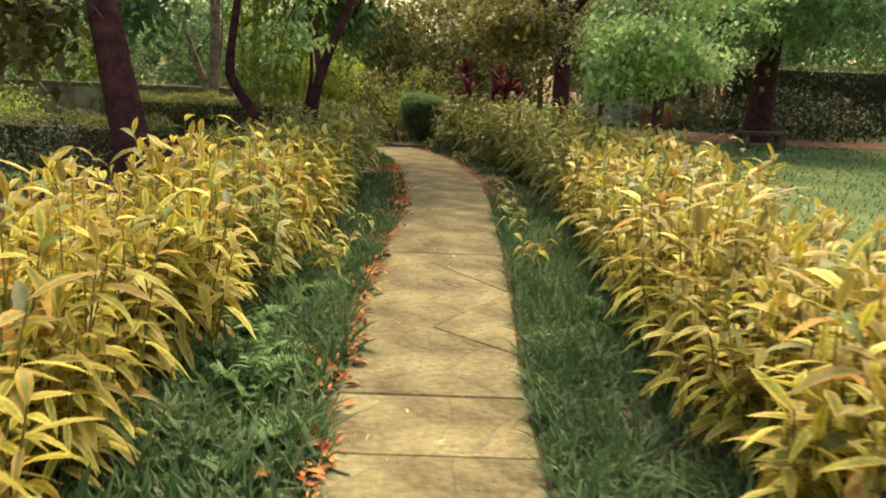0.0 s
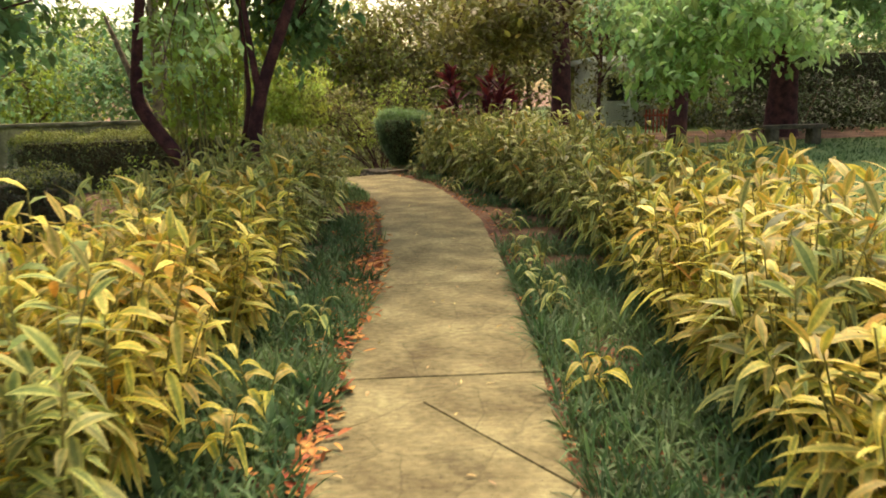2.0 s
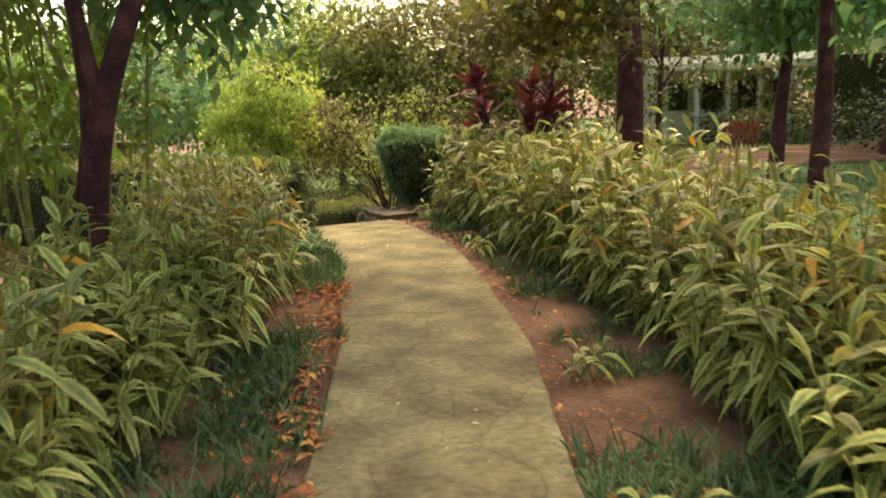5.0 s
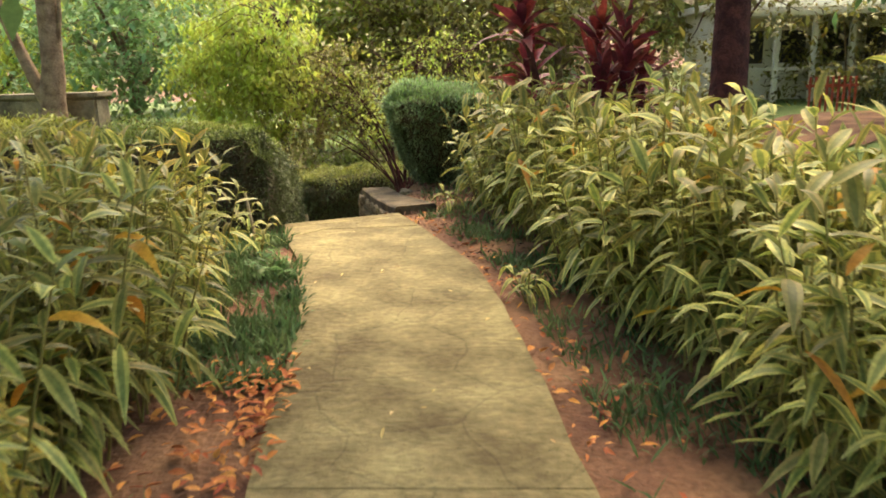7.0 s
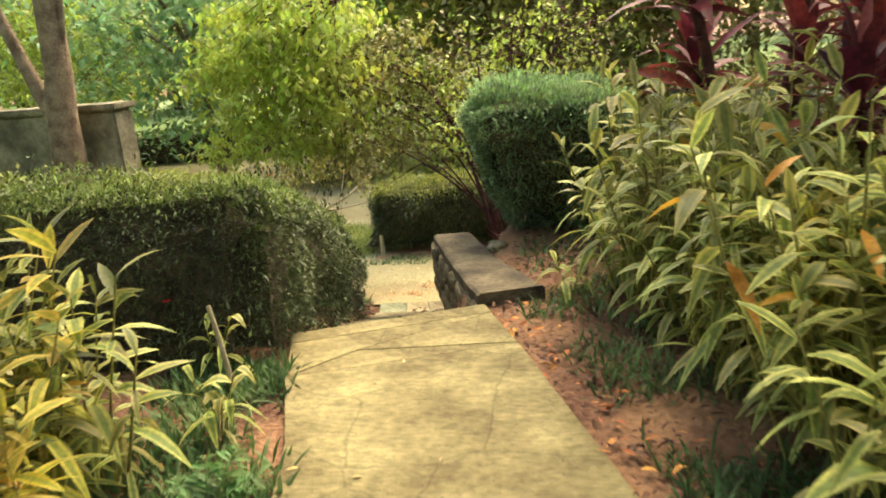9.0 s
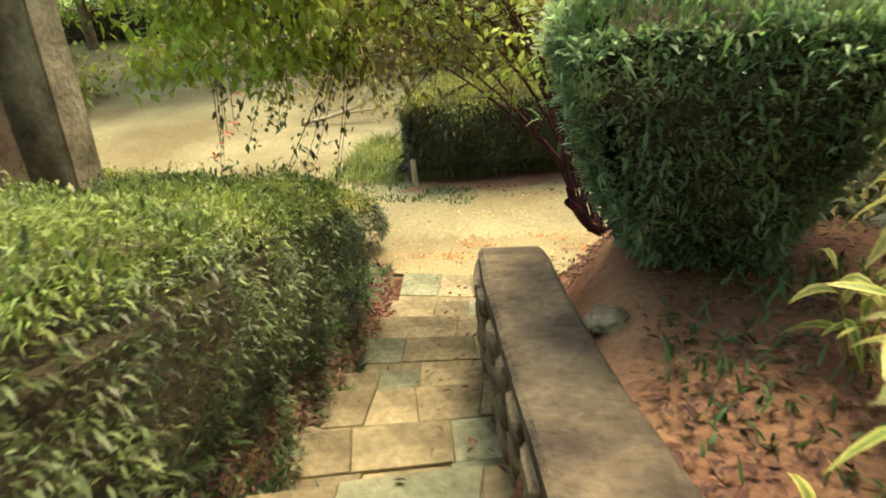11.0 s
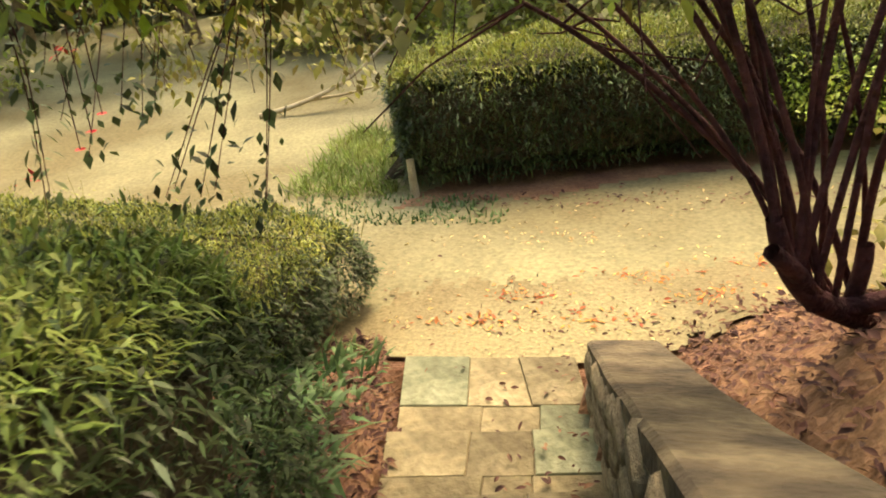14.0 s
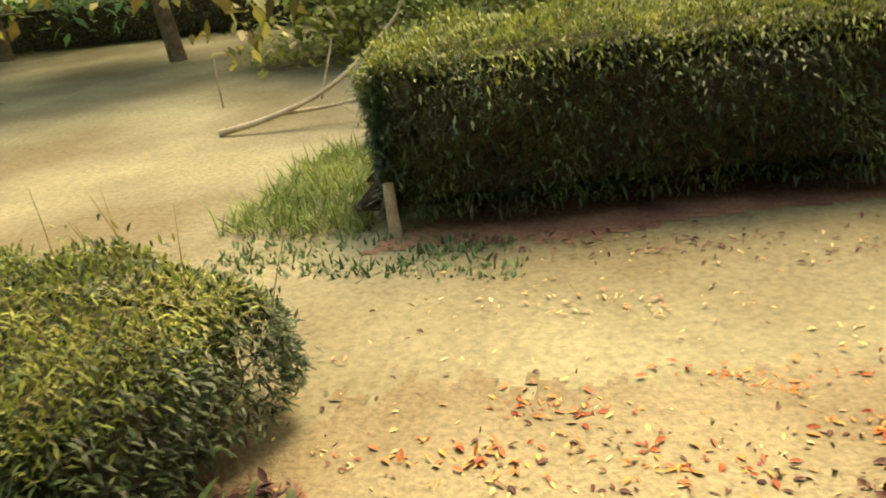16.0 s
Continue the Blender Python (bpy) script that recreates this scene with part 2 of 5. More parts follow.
def smoothed(pts, n=4):
    """Points of a smooth curve through pts."""
    pts = [np.array(p, float) for p in pts]
    out = []
    for i in range(len(pts) - 1):
        p0, p1, p2, p3 = pts[max(i - 1, 0)], pts[i], pts[i + 1], pts[min(i + 2, len(pts) - 1)]
        for k in range(n):
            t = k / n
            out.append(0.5 * (2 * p1 + (p2 - p0) * t + (2 * p0 - 5 * p1 + 4 * p2 - p3) * t * t + (3 * p1 - p0 - 3 * p2 + p3) * t ** 3))
    out.append(pts[-1])
    return out


def merged(lots):
    V, F, n = [], [], 0
    for v, f in lots:
        V.append(v)
        F.append(np.asarray(f) + n)
        n += len(v)
    return np.concatenate(V), np.concatenate(F)


def limb(pts, r0, r1, sides=8, n=4):
    c = smoothed(pts, n)
    return tube(c, np.linspace(1, 0, len(c)) ** 0.8 * (r0 - r1) + r1, sides)


def foliage(centres, per, spread, size, rnd, flat=0.6, hang=0.35):
    """Many small folded leaves in loose clumps about the centres."""
    centres = np.asarray(centres, float)
    n = len(centres) * per
    P = np.repeat(centres, per, 0) + rnd.normal(0, 1, (n, 3)) * np.array([spread, spread, spread * flat])
    D = rnd.normal(0, 1, (n, 3))
    D[:, 2] = D[:, 2] * 0.5 - hang
    L = size * rnd.uniform(0.6, 1.3, n)
    V, F, _ = blades(P, D, L, L * 0.3, rnd.uniform(0, 0.4, n), segs=2, cols=1, fold=0.2, belly=0.45)
    return V, F


# ---- the lie of the land ----
ZL = -1.74


def sstep(a, b, v):
    t = np.clip((np.asarray(v, float) - a) / (b - a), 0, 1)
    return t * t * (3 - 2 * t)


LEFT_Y, LEFT_X = [-4, 3.5, 4.3, 5.6, 7.3, 8.3, 10, 11.9, 12.7, 13.5, 14.4, 15.3, 15.9, 16.58], [-0.33, -0.33, -0.36, -0.37, -0.3, -0.24, -0.25, -0.37, -0.5, -0.59, -0.75, -0.98, -1.2, -1.44]
RIGHT_Y, RIGHT_X = [-4, 2.6, 3.5, 4.4, 5.7, 7.4, 9.2, 11.6, 12.3, 13.4, 14.4, 15.3, 15.9, 17.0], [0.56, 0.57, 0.58, 0.63, 0.7, 0.77, 0.82, 0.82, 0.74, 0.6, 0.46, 0.26, 0.02, -0.42]
left_edge = lambda y: float(np.interp(y, LEFT_Y, LEFT_X))
right_edge = lambda y: float(np.interp(y, RIGHT_Y, RIGHT_X))
TOP_L, TOP_R = np.array([-1.44, 16.58]), np.array([-0.42, 17.0])
BOT_L, BOT_R = np.array([-2.47, 21.79]), np.array([-1.57, 21.84])


def ground_z(x, y):
    x, y = np.asarray(x, float), np.asarray(y, float)
    bank = sstep(-1.15, -0.4, x)
    drop = (np.clip((y - 16.95) / 4.85, 0, 1) * (1 - bank) + sstep(18.9, 23.2, y) * bank) * (1 - sstep(2.5, 7.0, x))
    z = ZL * drop - 0.035 - 0.05 * sstep(0, 0.1, drop) * (1 - sstep(0.8, 1.0, drop))
    s = np.clip((y - 16.8) / 5.0, 0, 1)
    cx = -0.93 + (-2.02 + 0.93) * s
    z = z + 0.1 * sstep(0.42, 0.5, cx - x) * (1 - sstep(0.9, 1.3, cx - x)) * sstep(0, 0.1, drop) * (1 - sstep(0.75, 0.95, drop))
    xl = -1.44 - 1.03 * (y - 16.58) / 5.21
    inside = (x > xl - 0.09) & (x < cx + 0.42) & (y > 16.58) & (y < 21.6)
    return np.where(inside, z - 0.28, z)


def axis(lo, hi, n0, step, far):
    mid = np.arange(lo, hi + 1e-6, step)
    k = np.geomspace(step, far, n0)
    return np.concatenate([lo - k[::-1], mid, hi + k])


gx, gy = axis(-8, 8, 22, 0.1, 900.0), axis(-6, 30, 22, 0.1, 900.0)
GX, GY = np.meshgrid(gx, gy)
near = ((np.abs(GX) < 9) & (GY > -7) & (GY < 31)).astype(float)
wob = np.array([noise.noise((a * 1.7, b * 1.7, 3.3)) for a, b in zip(GX.ravel(), GY.ravel())]).reshape(GX.shape)
GZ = ground_z(GX, GY) + wob * 0.018 * near * (GY < 21)
nx = len(gx)
i0 = (np.arange(len(gy) - 1)[:, None] * nx + np.arange(nx - 1)[None]).ravel()
ground = quick("ground", np.stack([GX, GY, GZ], -1).reshape(-1, 3), np.stack([i0, i0 + 1, i0 + nx + 1, i0 + nx], -1), [M_SOIL], smooth=True)
tagged(ground, "bare reddish-brown soil ground between the planted rows", "ground", kind="structure")


def sheet(name, x0, x1, y0, y1, step, material, lift, inside, label, category):
    """A thin skin that follows the ground, with a ragged border."""
    xs, ys = np.arange(x0, x1 + 1e-6, step), np.arange(y0, y1 + 1e-6, step)
    X, Y = np.meshgrid(xs, ys)
    w = np.array([noise.noise((a * 0.9, b * 0.9, 8.1)) for a, b in zip(X.ravel(), Y.ravel())]).reshape(X.shape)
    Z = ground_z(X, Y) + lift + 0.01 * w
    keep = inside(X, Y, w)
    n = len(xs)
    k = (np.arange(len(ys) - 1)[:, None] * n + np.arange(n - 1)[None])
    ok = keep[:-1, :-1] & keep[1:, :-1] & keep[:-1, 1:] & keep[1:, 1:]
    k = k[ok]
    ob = quick(name, np.stack([X, Y, Z], -1).reshape(-1, 3), np.stack([k, k + 1, k + n + 1, k + n], -1), [material], smooth=True)
    bm = bmesh.new()
    bm.from_mesh(ob.data)
    bmesh.ops.delete(bm, geom=[v for v in bm.verts if not v.link_faces], context="VERTS")
    bm.to_mesh(ob.data)
    bm.free()
    return tagged(ob, label, category, kind="structure")


sheet("road", -34, 5, 21.7, 60, 0.25, M_SAND, 0.022, lambda X, Y, w: (Y > 21.93 + 0.4 * np.clip(X + 1.45, 0, 9) + (X > -1.45) * (0.2 * w + 0.15)) & ((Y < 24.75 + 0.27 * (X + 3)) | (X < -2.9)) & (Y < 46 + 2 * w),
      "pale sandy compacted road at the foot of the steps", "road")
sheet("leaf_strip", -4.6, 1.5, 21.8, 24.2, 0.025, M_LITTER, 0.03, lambda X, Y, w: (Y > 21.82 + 0.4 * np.clip(X + 1.45, 0, 9) + (X > -1.45) * (0.2 * w + 0.05 * np.sin(31 * X) + 0.04 * np.sin(77 * X))) & (Y < 22.45 + 0.5 * np.clip(X + 1.2, 0, 9) + 0.55 * w + 0.12 * (X + 2) + 0.05 * np.sin(23 * X + 9 * Y) + 0.04 * np.sin(57 * X - 20 * Y) + 0.03 * np.sin(131 * X)), "strip of trodden soil and leaf litter by the road", "soil")
sheet("lawn", 2.6, 60, -20, 70, 0.5, M_LAWN, 0.02, lambda X, Y, w: (X > 2.9 + 0.3 * w) & ((X > 5.6) | (Y < 30)), "green mown lawn beyond the shrub row", "lawn")
sheet("lawn", -60, -4.4, -20, 21, 0.5, M_LAWN, 0.02, lambda X, Y, w: X < -4.9 + 0.5 * w, "green lawn under the trees behind the shrub row", "lawn")
sheet("lawn", -60, 6, 32, 75, 0.5, M_LAWN, 0.06, lambda X, Y, w: Y > 36.6 + 0.04 * X + 0.4 * w, "sunlit green lawn across the sandy road", "lawn")
sheet("bare_soil", 4.0, 17, 22.0, 28, 0.25, M_SOIL, 0.045, lambda X, Y, w: ((X - 10) / 5.6) ** 2 + ((Y - 24.2) / 3.0) ** 2 + 0.3 * w < 1, "bare red soil under the big shade tree", "soil")

sheet("soil_strip", -4.0, 4.5, 23.5, 27.2, 0.05, M_SOIL, 0.027, lambda X, Y, w: (X > -3.0 + 0.6 * w) & (Y > 23.9 + 0.25 * (X + 3.1) + 0.3 * w + 0.03 * np.sin(41 * X)) & (Y < 25.2 + 0.25 * (X + 3.1)), "strip of red soil under the clipped hedge", "soil")

# ---- concrete path ----
path = tagged(new("pavement"), "worn yellowish concrete garden path with cracked slabs", "path", kind="structure")
rs0 = random.Random(2)
JOINTS = [-4.0, -2.6, -1.2, 0.2, 1.4, 2.25, 2.9, 3.5, 6.62, 8.6, 12.35, 16.3]


def slab(corners, top, thick, parent, material, name, gap=0.006, bev=0.012):
    """One slab with the given outline, a little worn at its edges."""
    c = sum((Vector((*p, 0)) for p in corners), Vector()) / len(corners)
    bm = bmesh.new()
    ring = [[], [], []]
    for p in corners:
        v = Vector((*p, 0)) - c
        d = v.normalized()
        out = v - d * gap
        for k, (inset, z) in enumerate(((0, -thick), (0, -bev), (bev, 0))):
            ring[k].append(bm.verts.new((out - d * inset) + Vector((0, 0, z))))
    n = len(corners)
    for k in range(2):
        for i in range(n):
            bm.faces.new((ring[k][i], ring[k][(i + 1) % n], ring[k + 1][(i + 1) % n], ring[k + 1][i]))
    bm.faces.new(ring[2])
    bmesh.ops.recalc_face_normals(bm, faces=bm.faces)
    ob = part(name, bm, material, parent)
    ob.location = c + Vector((0, 0, top))
    return ob


for a, b in zip(JOINTS[:-1], JOINTS[1:]):
    ys = np.linspace(a, b, max(3, int((b - a) / 0.25)))
    jig = lambda y, k: 0.022 * noise.noise((y * 2.3, k, 0.7))
    lefts = [(left_edge(y) + jig(y, 1), y) for y in ys]
    rights = [(right_edge(y) + jig(y, 5), y) for y in ys]
    if b == JOINTS[-1]:
        lefts = [p for p in lefts if p[1] < 15.95] + [(-1.26, 16.05)]
        rights = [p for p in rights if p[1] < 16.3] + [(-0.19, 16.45)]
    if a == 3.5:
        continue
    slab(rights + lefts[::-1], 0.0, 0.09, path, M_CONC, "slab", gap=0.003 if b < 4 else 0.0015, bev=0.01 if b < 4 else 0.004)


def side_run(edge, a, b, k):
    return [(edge(y) + 0.022 * noise.noise((y * 2.3, k, 0.7)), y) for y in np.linspace(a, b, max(3, int(abs(b - a) / 0.25)))]


# the slab that has broken along its diagonals
MIDP, RP = (0.12, 4.55), (right_edge(5.42), 5.42)
for piece in (side_run(right_edge, 3.5, 4.1, 5) + [MIDP] + side_run(left_edge, 4.85, 3.5, 1),
              [MIDP] + side_run(right_edge, 4.1, 5.42, 5),
              [MIDP, RP, (0.1, 6.3)] + side_run(left_edge, 5.95, 4.85, 1),
              [RP] + side_run(right_edge, 5.5, 6.62, 5) + side_run(left_edge, 6.62, 5.95, 1) + [(0.1, 6.3)]):
    slab(piece, rs0.uniform(-0.004, 0.004), 0.09, path, M_CONC, "slab", gap=0.007, bev=0.009)

# ---- steps ----
steps = tagged(new("steps"), "flight of worn stone-paved garden steps going down", "steps", kind="structure")
LIP_L, LIP_R = TOP_L + np.array([0.05, -0.13]), TOP_R + np.array([0.05, -0.13])
for piece in ([tuple(LIP_R), tuple(TOP_R), tuple(TOP_L), tuple(LIP_L)], [(-0.19, 16.45), tuple(LIP_R), (-1.0, 16.36)], [tuple(LIP_R), tuple(LIP_L), (-1.26, 16.05), (-1.0, 16.36)], [(-0.19, 16.45), (-1.0, 16.36), (-1.26, 16.05)]):
    slab(piece, rs0.uniform(-0.003, 0.003), 0.2, steps, M_CONC, "slab", gap=0.0015, bev=0.008)
NOSE = [17.0, 17.5, 17.98, 18.48, 18.99, 19.4, 20.0, 20.56, 21.1, 21.86]
NSTEP = len(NOSE) - 1
rs = random.Random(5)
for k in range(NSTEP):
    s0, s1 = [(NOSE[i] - NOSE[0]) / (NOSE[-1] - NOSE[0]) for i in (k, k + 1)]
    z = ZL * (k + 1) / (NSTEP + 0.0) + (0.02 if k == NSTEP - 1 else 0.0)
    a0, b0 = TOP_L + (BOT_L - TOP_L) * s0, TOP_R + (BOT_R - TOP_R) * s0
    a1, b1 = TOP_L + (BOT_L - TOP_L) * s1, TOP_R + (BOT_R - TOP_R) * s1
    split = rs.uniform(0.42, 0.6)
    slab([tuple(a0), tuple(b0), tuple(b1), tuple(a1)], z - 0.011, 0.2, steps, M_MORTAR, "mortar_bed", gap=0.0, bev=0.006)
    for h0, h1 in ((0.0, split), (split, 1.0)):
        n = rs.choice((2, 3, 3, 4))
        cuts = [0.0] + [(i + rs.uniform(-0.28, 0.28)) / n for i in range(1, n)] + [1.0]
        ends = [c if c in (0.0, 1.0) else c + rs.uniform(-0.05, 0.05) for c in cuts]
        f0, g0, f1, g1 = a0 + (a1 - a0) * h0, b0 + (b1 - b0) * h0, a0 + (a1 - a0) * h1, b0 + (b1 - b0) * h1
        for c0, c1, e0, e1 in zip(cuts[:-1], cuts[1:], ends[:-1], ends[1:]):
            p, q = f0 + (g0 - f0) * c0, f0 + (g0 - f0) * c1
            r_, t_ = f1 + (g1 - f1) * e1, f1 + (g1 - f1) * e0
            slab([tuple(p), tuple(q), tuple(r_), tuple(t_)], z + rs.uniform(-0.009, 0.007), 0.2, steps, rs.choice((M_STONE, M_STONE, M_STONE, M_STONE_G)), "stone_slab", gap=0.003, bev=0.005)

# ---- side wall of the steps ----
wall = tagged(new("wall_steps"), "low rubble-stone side wall with a sloping cement top", "wall", kind="structure")
WL = [(-0.47, 17.03, 0.05), (-0.8, 18.0, -0.03), (-1.12, 19.03, -0.12), (-1.3, 20.3, -0.8), (-1.49, 21.6, -1.46)]
WR = [(-0.09, 17.14, 0.06), (-0.48, 18.05, -0.02), (-0.82, 19.08, -0.12), (-0.97, 20.3, -0.8), (-1.16, 21.62, -1.46)]


def prism(L, R, depth, rough=0.0):
    bm = bmesh.new()
    rows = []
    for l, r in zip(smoothed(L, 6), smoothed(R, 6)):
        w = rough * noise.noise((l[0] * 9, l[1] * 9, 1.0))
        rows.append([bm.verts.new((l[0] + 0.0, l[1], l[2] - depth)), bm.verts.new((l[0] + w, l[1], l[2] - 0.015)), bm.verts.new((l[0] + 0.02 + w, l[1], l[2] + w)),
                     bm.verts.new((r[0] - 0.02 + w, r[1], r[2] - w)), bm.verts.new((r[0] + w, r[1], r[2] - 0.015)), bm.verts.new((r[0], r[1], r[2] - depth))])
    for a, b in zip(rows[:-1], rows[1:]):
        for k in range(5):
            bm.faces.new((a[k], a[k + 1], b[k + 1], b[k]))
    bm.faces.new(rows[0])
    bm.faces.new(rows[-1])
    bmesh.ops.recalc_face_normals(bm, faces=bm.faces)
    return bm


part("coping", prism(WL, WR, 0.09, 0.012), M_WALLTOP, wall, "rough grey cement top")
part("masonry", prism([(x + 0.03, y + 0.03, z - 0.06) for x, y, z in WL], [(x - 0.03, y + 0.03, z - 0.06) for x, y, z in WR], 1.0, 0.03), M_WALL, wall, "weathered rubble stone")


# ---- striped shrubs along the path ----
def shrub(kind, seed, height):
    rnd = np.random.default_rng(seed)
    ob = new("variegated_shrub")
    P, D, L, W, dr, lots = [], [], [], [], [], []
    for _ in range(14):
        a, rad = rnd.uniform(0, 2 * math.pi), rnd.uniform(0.02, 0.2)
        foot = np.array([rad * math.cos(a), rad * math.sin(a), -0.03])
        h = height * rnd.uniform(0.5, 1.0)
        lean = rnd.normal(0, 0.12, 2) + 0.24 * foot[:2] / 0.2
        top = foot + np.array([lean[0] * h, lean[1] * h, h])
        midp = (foot + top) / 2 + rnd.normal(0, 0.02, 3)
        lots.append(tube([foot, midp, top], [0.007, 0.006, 0.003], 4))
        n = rnd.integers(15, 19)
        for k in range(n):
            s = min(1.0, 0.24 + 0.78 * (k + 0.7) / n)
            b = a + k * 2.4 + rnd.normal(0, 0.35)
            el = rnd.normal(0.12, 0.26) + 1.15 * (k / n) ** 5
            P.append(foot + (top - foot) * s)
            D.append([math.cos(b) * math.cos(el), math.sin(b) * math.cos(el), math.sin(el)])
            L.append(rnd.uniform(0.13, 0.24))
            W.append(L[-1] * rnd.uniform(0.095, 0.14))
            dr.append(rnd.uniform(0.25, 1.0) * (1.2 - 0.7 * k / n))
    v, f = merged(lots)
    quick("cane_clump", v, f, [M_STEM], parent=ob)
    V, F, st = blades(np.array(P), np.array(D), np.array(L), np.array(W), np.array(dr), segs=4, cols=3, fold=0.22, belly=0.4)
    pair = [M_LEAF_Y, M_LEAF_YG] if kind == "yellow" else [M_LEAF_G, M_LEAF_GG]
    turn = np.repeat(rnd.uniform(0, 1, len(P)), 12)
    idx = np.where(turn < 0.012, 2, np.where(turn > 0.94, 3, (st == 1).astype(int)))
    quick("foliage", V, F, pair + [M_LEAF_O, M_LEAF_GG], idx, ob)
    return tagged(ob, "striped yellow-leaved shrub in the row beside the path" if kind == "yellow" else "striped pale green shrub in the shaded row beside the path", "shrub", "shrub rows")


def at(x, y, rz=0.0, lift=0.0):
    return pose(x, y, float(ground_z(x, y)) + lift, 0, 0, rz)


PROTO = {}
for kind in ("yellow", "green"):
    PROTO[kind] = [shrub(kind, 11 + i, h) for i, h in enumerate((0.92, 1.02, 1.12))]
used = set()


def plant(kind, x, y, sc, rz):
    src = PROTO[kind][rs.randrange(3)]
    if src.name not in used:
        used.add(src.name)
        src.matrix_basis = at(x, y, rz)
        src.scale = (sc, sc, sc)
        return
    ob = copy_thing(src, at(x, y, rz))
    ob.scale = (sc, sc, sc)


ROW_L = ([0.6, 3.8, 5.2, 7.1, 10, 12.3, 13.3, 15.2], [-1.35, -1.3, -1.2, -1.12, -1.2, -1.15, -1.2, -1.75])
ROW_R = ([1.0, 3.0, 5.0, 7.2, 8.6, 10.2, 11.9, 12.9, 15.0, 17.6], [1.4, 1.47, 1.66, 1.75, 1.82, 1.88, 1.72, 1.58, 1.12, 0.5])
y = 1.2
while y < 17.7:
    for side, (ry, rx) in ((-1, ROW_L), (1, ROW_R)):
        if side < 0 and y > 15.3:
            continue
        for lane in range(3):
            x = np.interp(y, ry, rx) + side * (lane * 0.33 + rs.uniform(-0.08, 0.08))
            yy = y + rs.uniform(-0.12, 0.12)
            shade = (yy - 6.2) / 3.0 if side < 0 else (yy - 7.5) / 4.5
            kind = "green" if rs.random() < min(0.985 if side < 0 else 0.82, max(0.04, shade)) else "yellow"
            plant(kind, x, yy, rs.uniform(0.85, 1.08) * (1.15 if (side > 0 and yy > 13) else 1.0), rs.uniform(0, 360))
    y += 0.33


def sprout(x, y, seed, pair, h):
    """A young shrub: two short canes with a few long leaves."""
    rnd = np.random.default_rng(seed)
    ob = tagged(new("sprout"), "young striped shrub sprouting beside the path", "shrub", "sprouts by the path")
    ob.matrix_basis = at(x, y)
    P, D, lots = [], [], []
    for i in range(2 + seed % 2):
        a = i * 2.3 + rnd.uniform(0, 1)
        top = np.array([0.09 * math.cos(a), 0.09 * math.sin(a), h * rnd.uniform(0.7, 1.0)])
        lots.append(tube([(0, 0, -0.03), top * 0.5, top], [0.005, 0.0045, 0.003], 5))
        for k in range(6):
            b, el = a + k * 2.4, 0.25 + 0.14 * k
            P.append(top * (0.4 + 0.12 * k))
            D.append([math.cos(b) * math.cos(el), math.sin(b) * math.cos(el), math.sin(el)])
    n = len(P)
    v, f = merged(lots)
    quick("cane_clump", v, f, [M_STEM], parent=ob)
    V, F, st = blades(np.array(P), np.array(D), rnd.uniform(0.14, 0.24, n), rnd.uniform(0.016, 0.026, n), rnd.uniform(0.5, 1.2, n), segs=5, cols=3, fold=0.22, belly=0.4)
    quick("foliage", V, F, pair, (st == 1).astype(int), ob)


for i, (x, y, h) in enumerate(((0.98, 8.4, 0.3), (0.95, 7.7, 0.26), (1.02, 9.3, 0.28), (-0.72, 5.7, 0.36), (-0.66, 6.2, 0.34), (-0.62, 1.75, 0.3), (-0.58, 7.4, 0.28), (0.95, 6.3, 0.27), (1.1, 11.0, 0.24), (-1.32, 15.5, 0.3), (0.05, 17.15, 0.24), (0.25, 18.1, 0.34), (-1.62, 16.1, 0.3), (0.62, 14.4, 0.22))):
    sprout(x, y, 500 + i, [M_LEAF_G, M_LEAF_GG] if y > 7 else [M_LEAF_Y, M_LEAF_YG], h)


# ---- grass, weeds and fallen leaves ----
def grass_patch(name, pts, length, label, width=0.005, droop=0.5, up=1.1, material=None):
    pts = np.asarray(pts)
    n = len(pts)
    z = ground_z(pts[:, 0], pts[:, 1]) - 0.01
    P = np.column_stack([pts[:, 0], pts[:, 1], z])
    D = rng.normal(0, 0.55, (n, 3))
    D[:, 2] = up
    L = length * rng.uniform(0.5, 1.3, n)
    V, F, _ = blades(P, D, L, np.full(n, width) * rng.uniform(0.7, 1.5, n), rng.uniform(0.2, 1.0, n) * droop, segs=3, cols=1, fold=0.0, belly=0.2)
    return tagged(quick(name, V, F, [material or M_GRASS]), label, "grass", kind="stuff")


def clumped(n, x_of, y0, y1, dens):
    out = []
    while len(out) < n:
        yy = rng.uniform(y0, y1)
        lo, hi = x_of(yy)
        xx = rng.uniform(lo, hi)
        if noise.noise((xx * 2.2, yy * 2.2, 5.0)) * 0.6 + 0.5 < dens(yy) + rng.uniform(-0.3, 0.3):
            out.append((xx, yy))
    return out


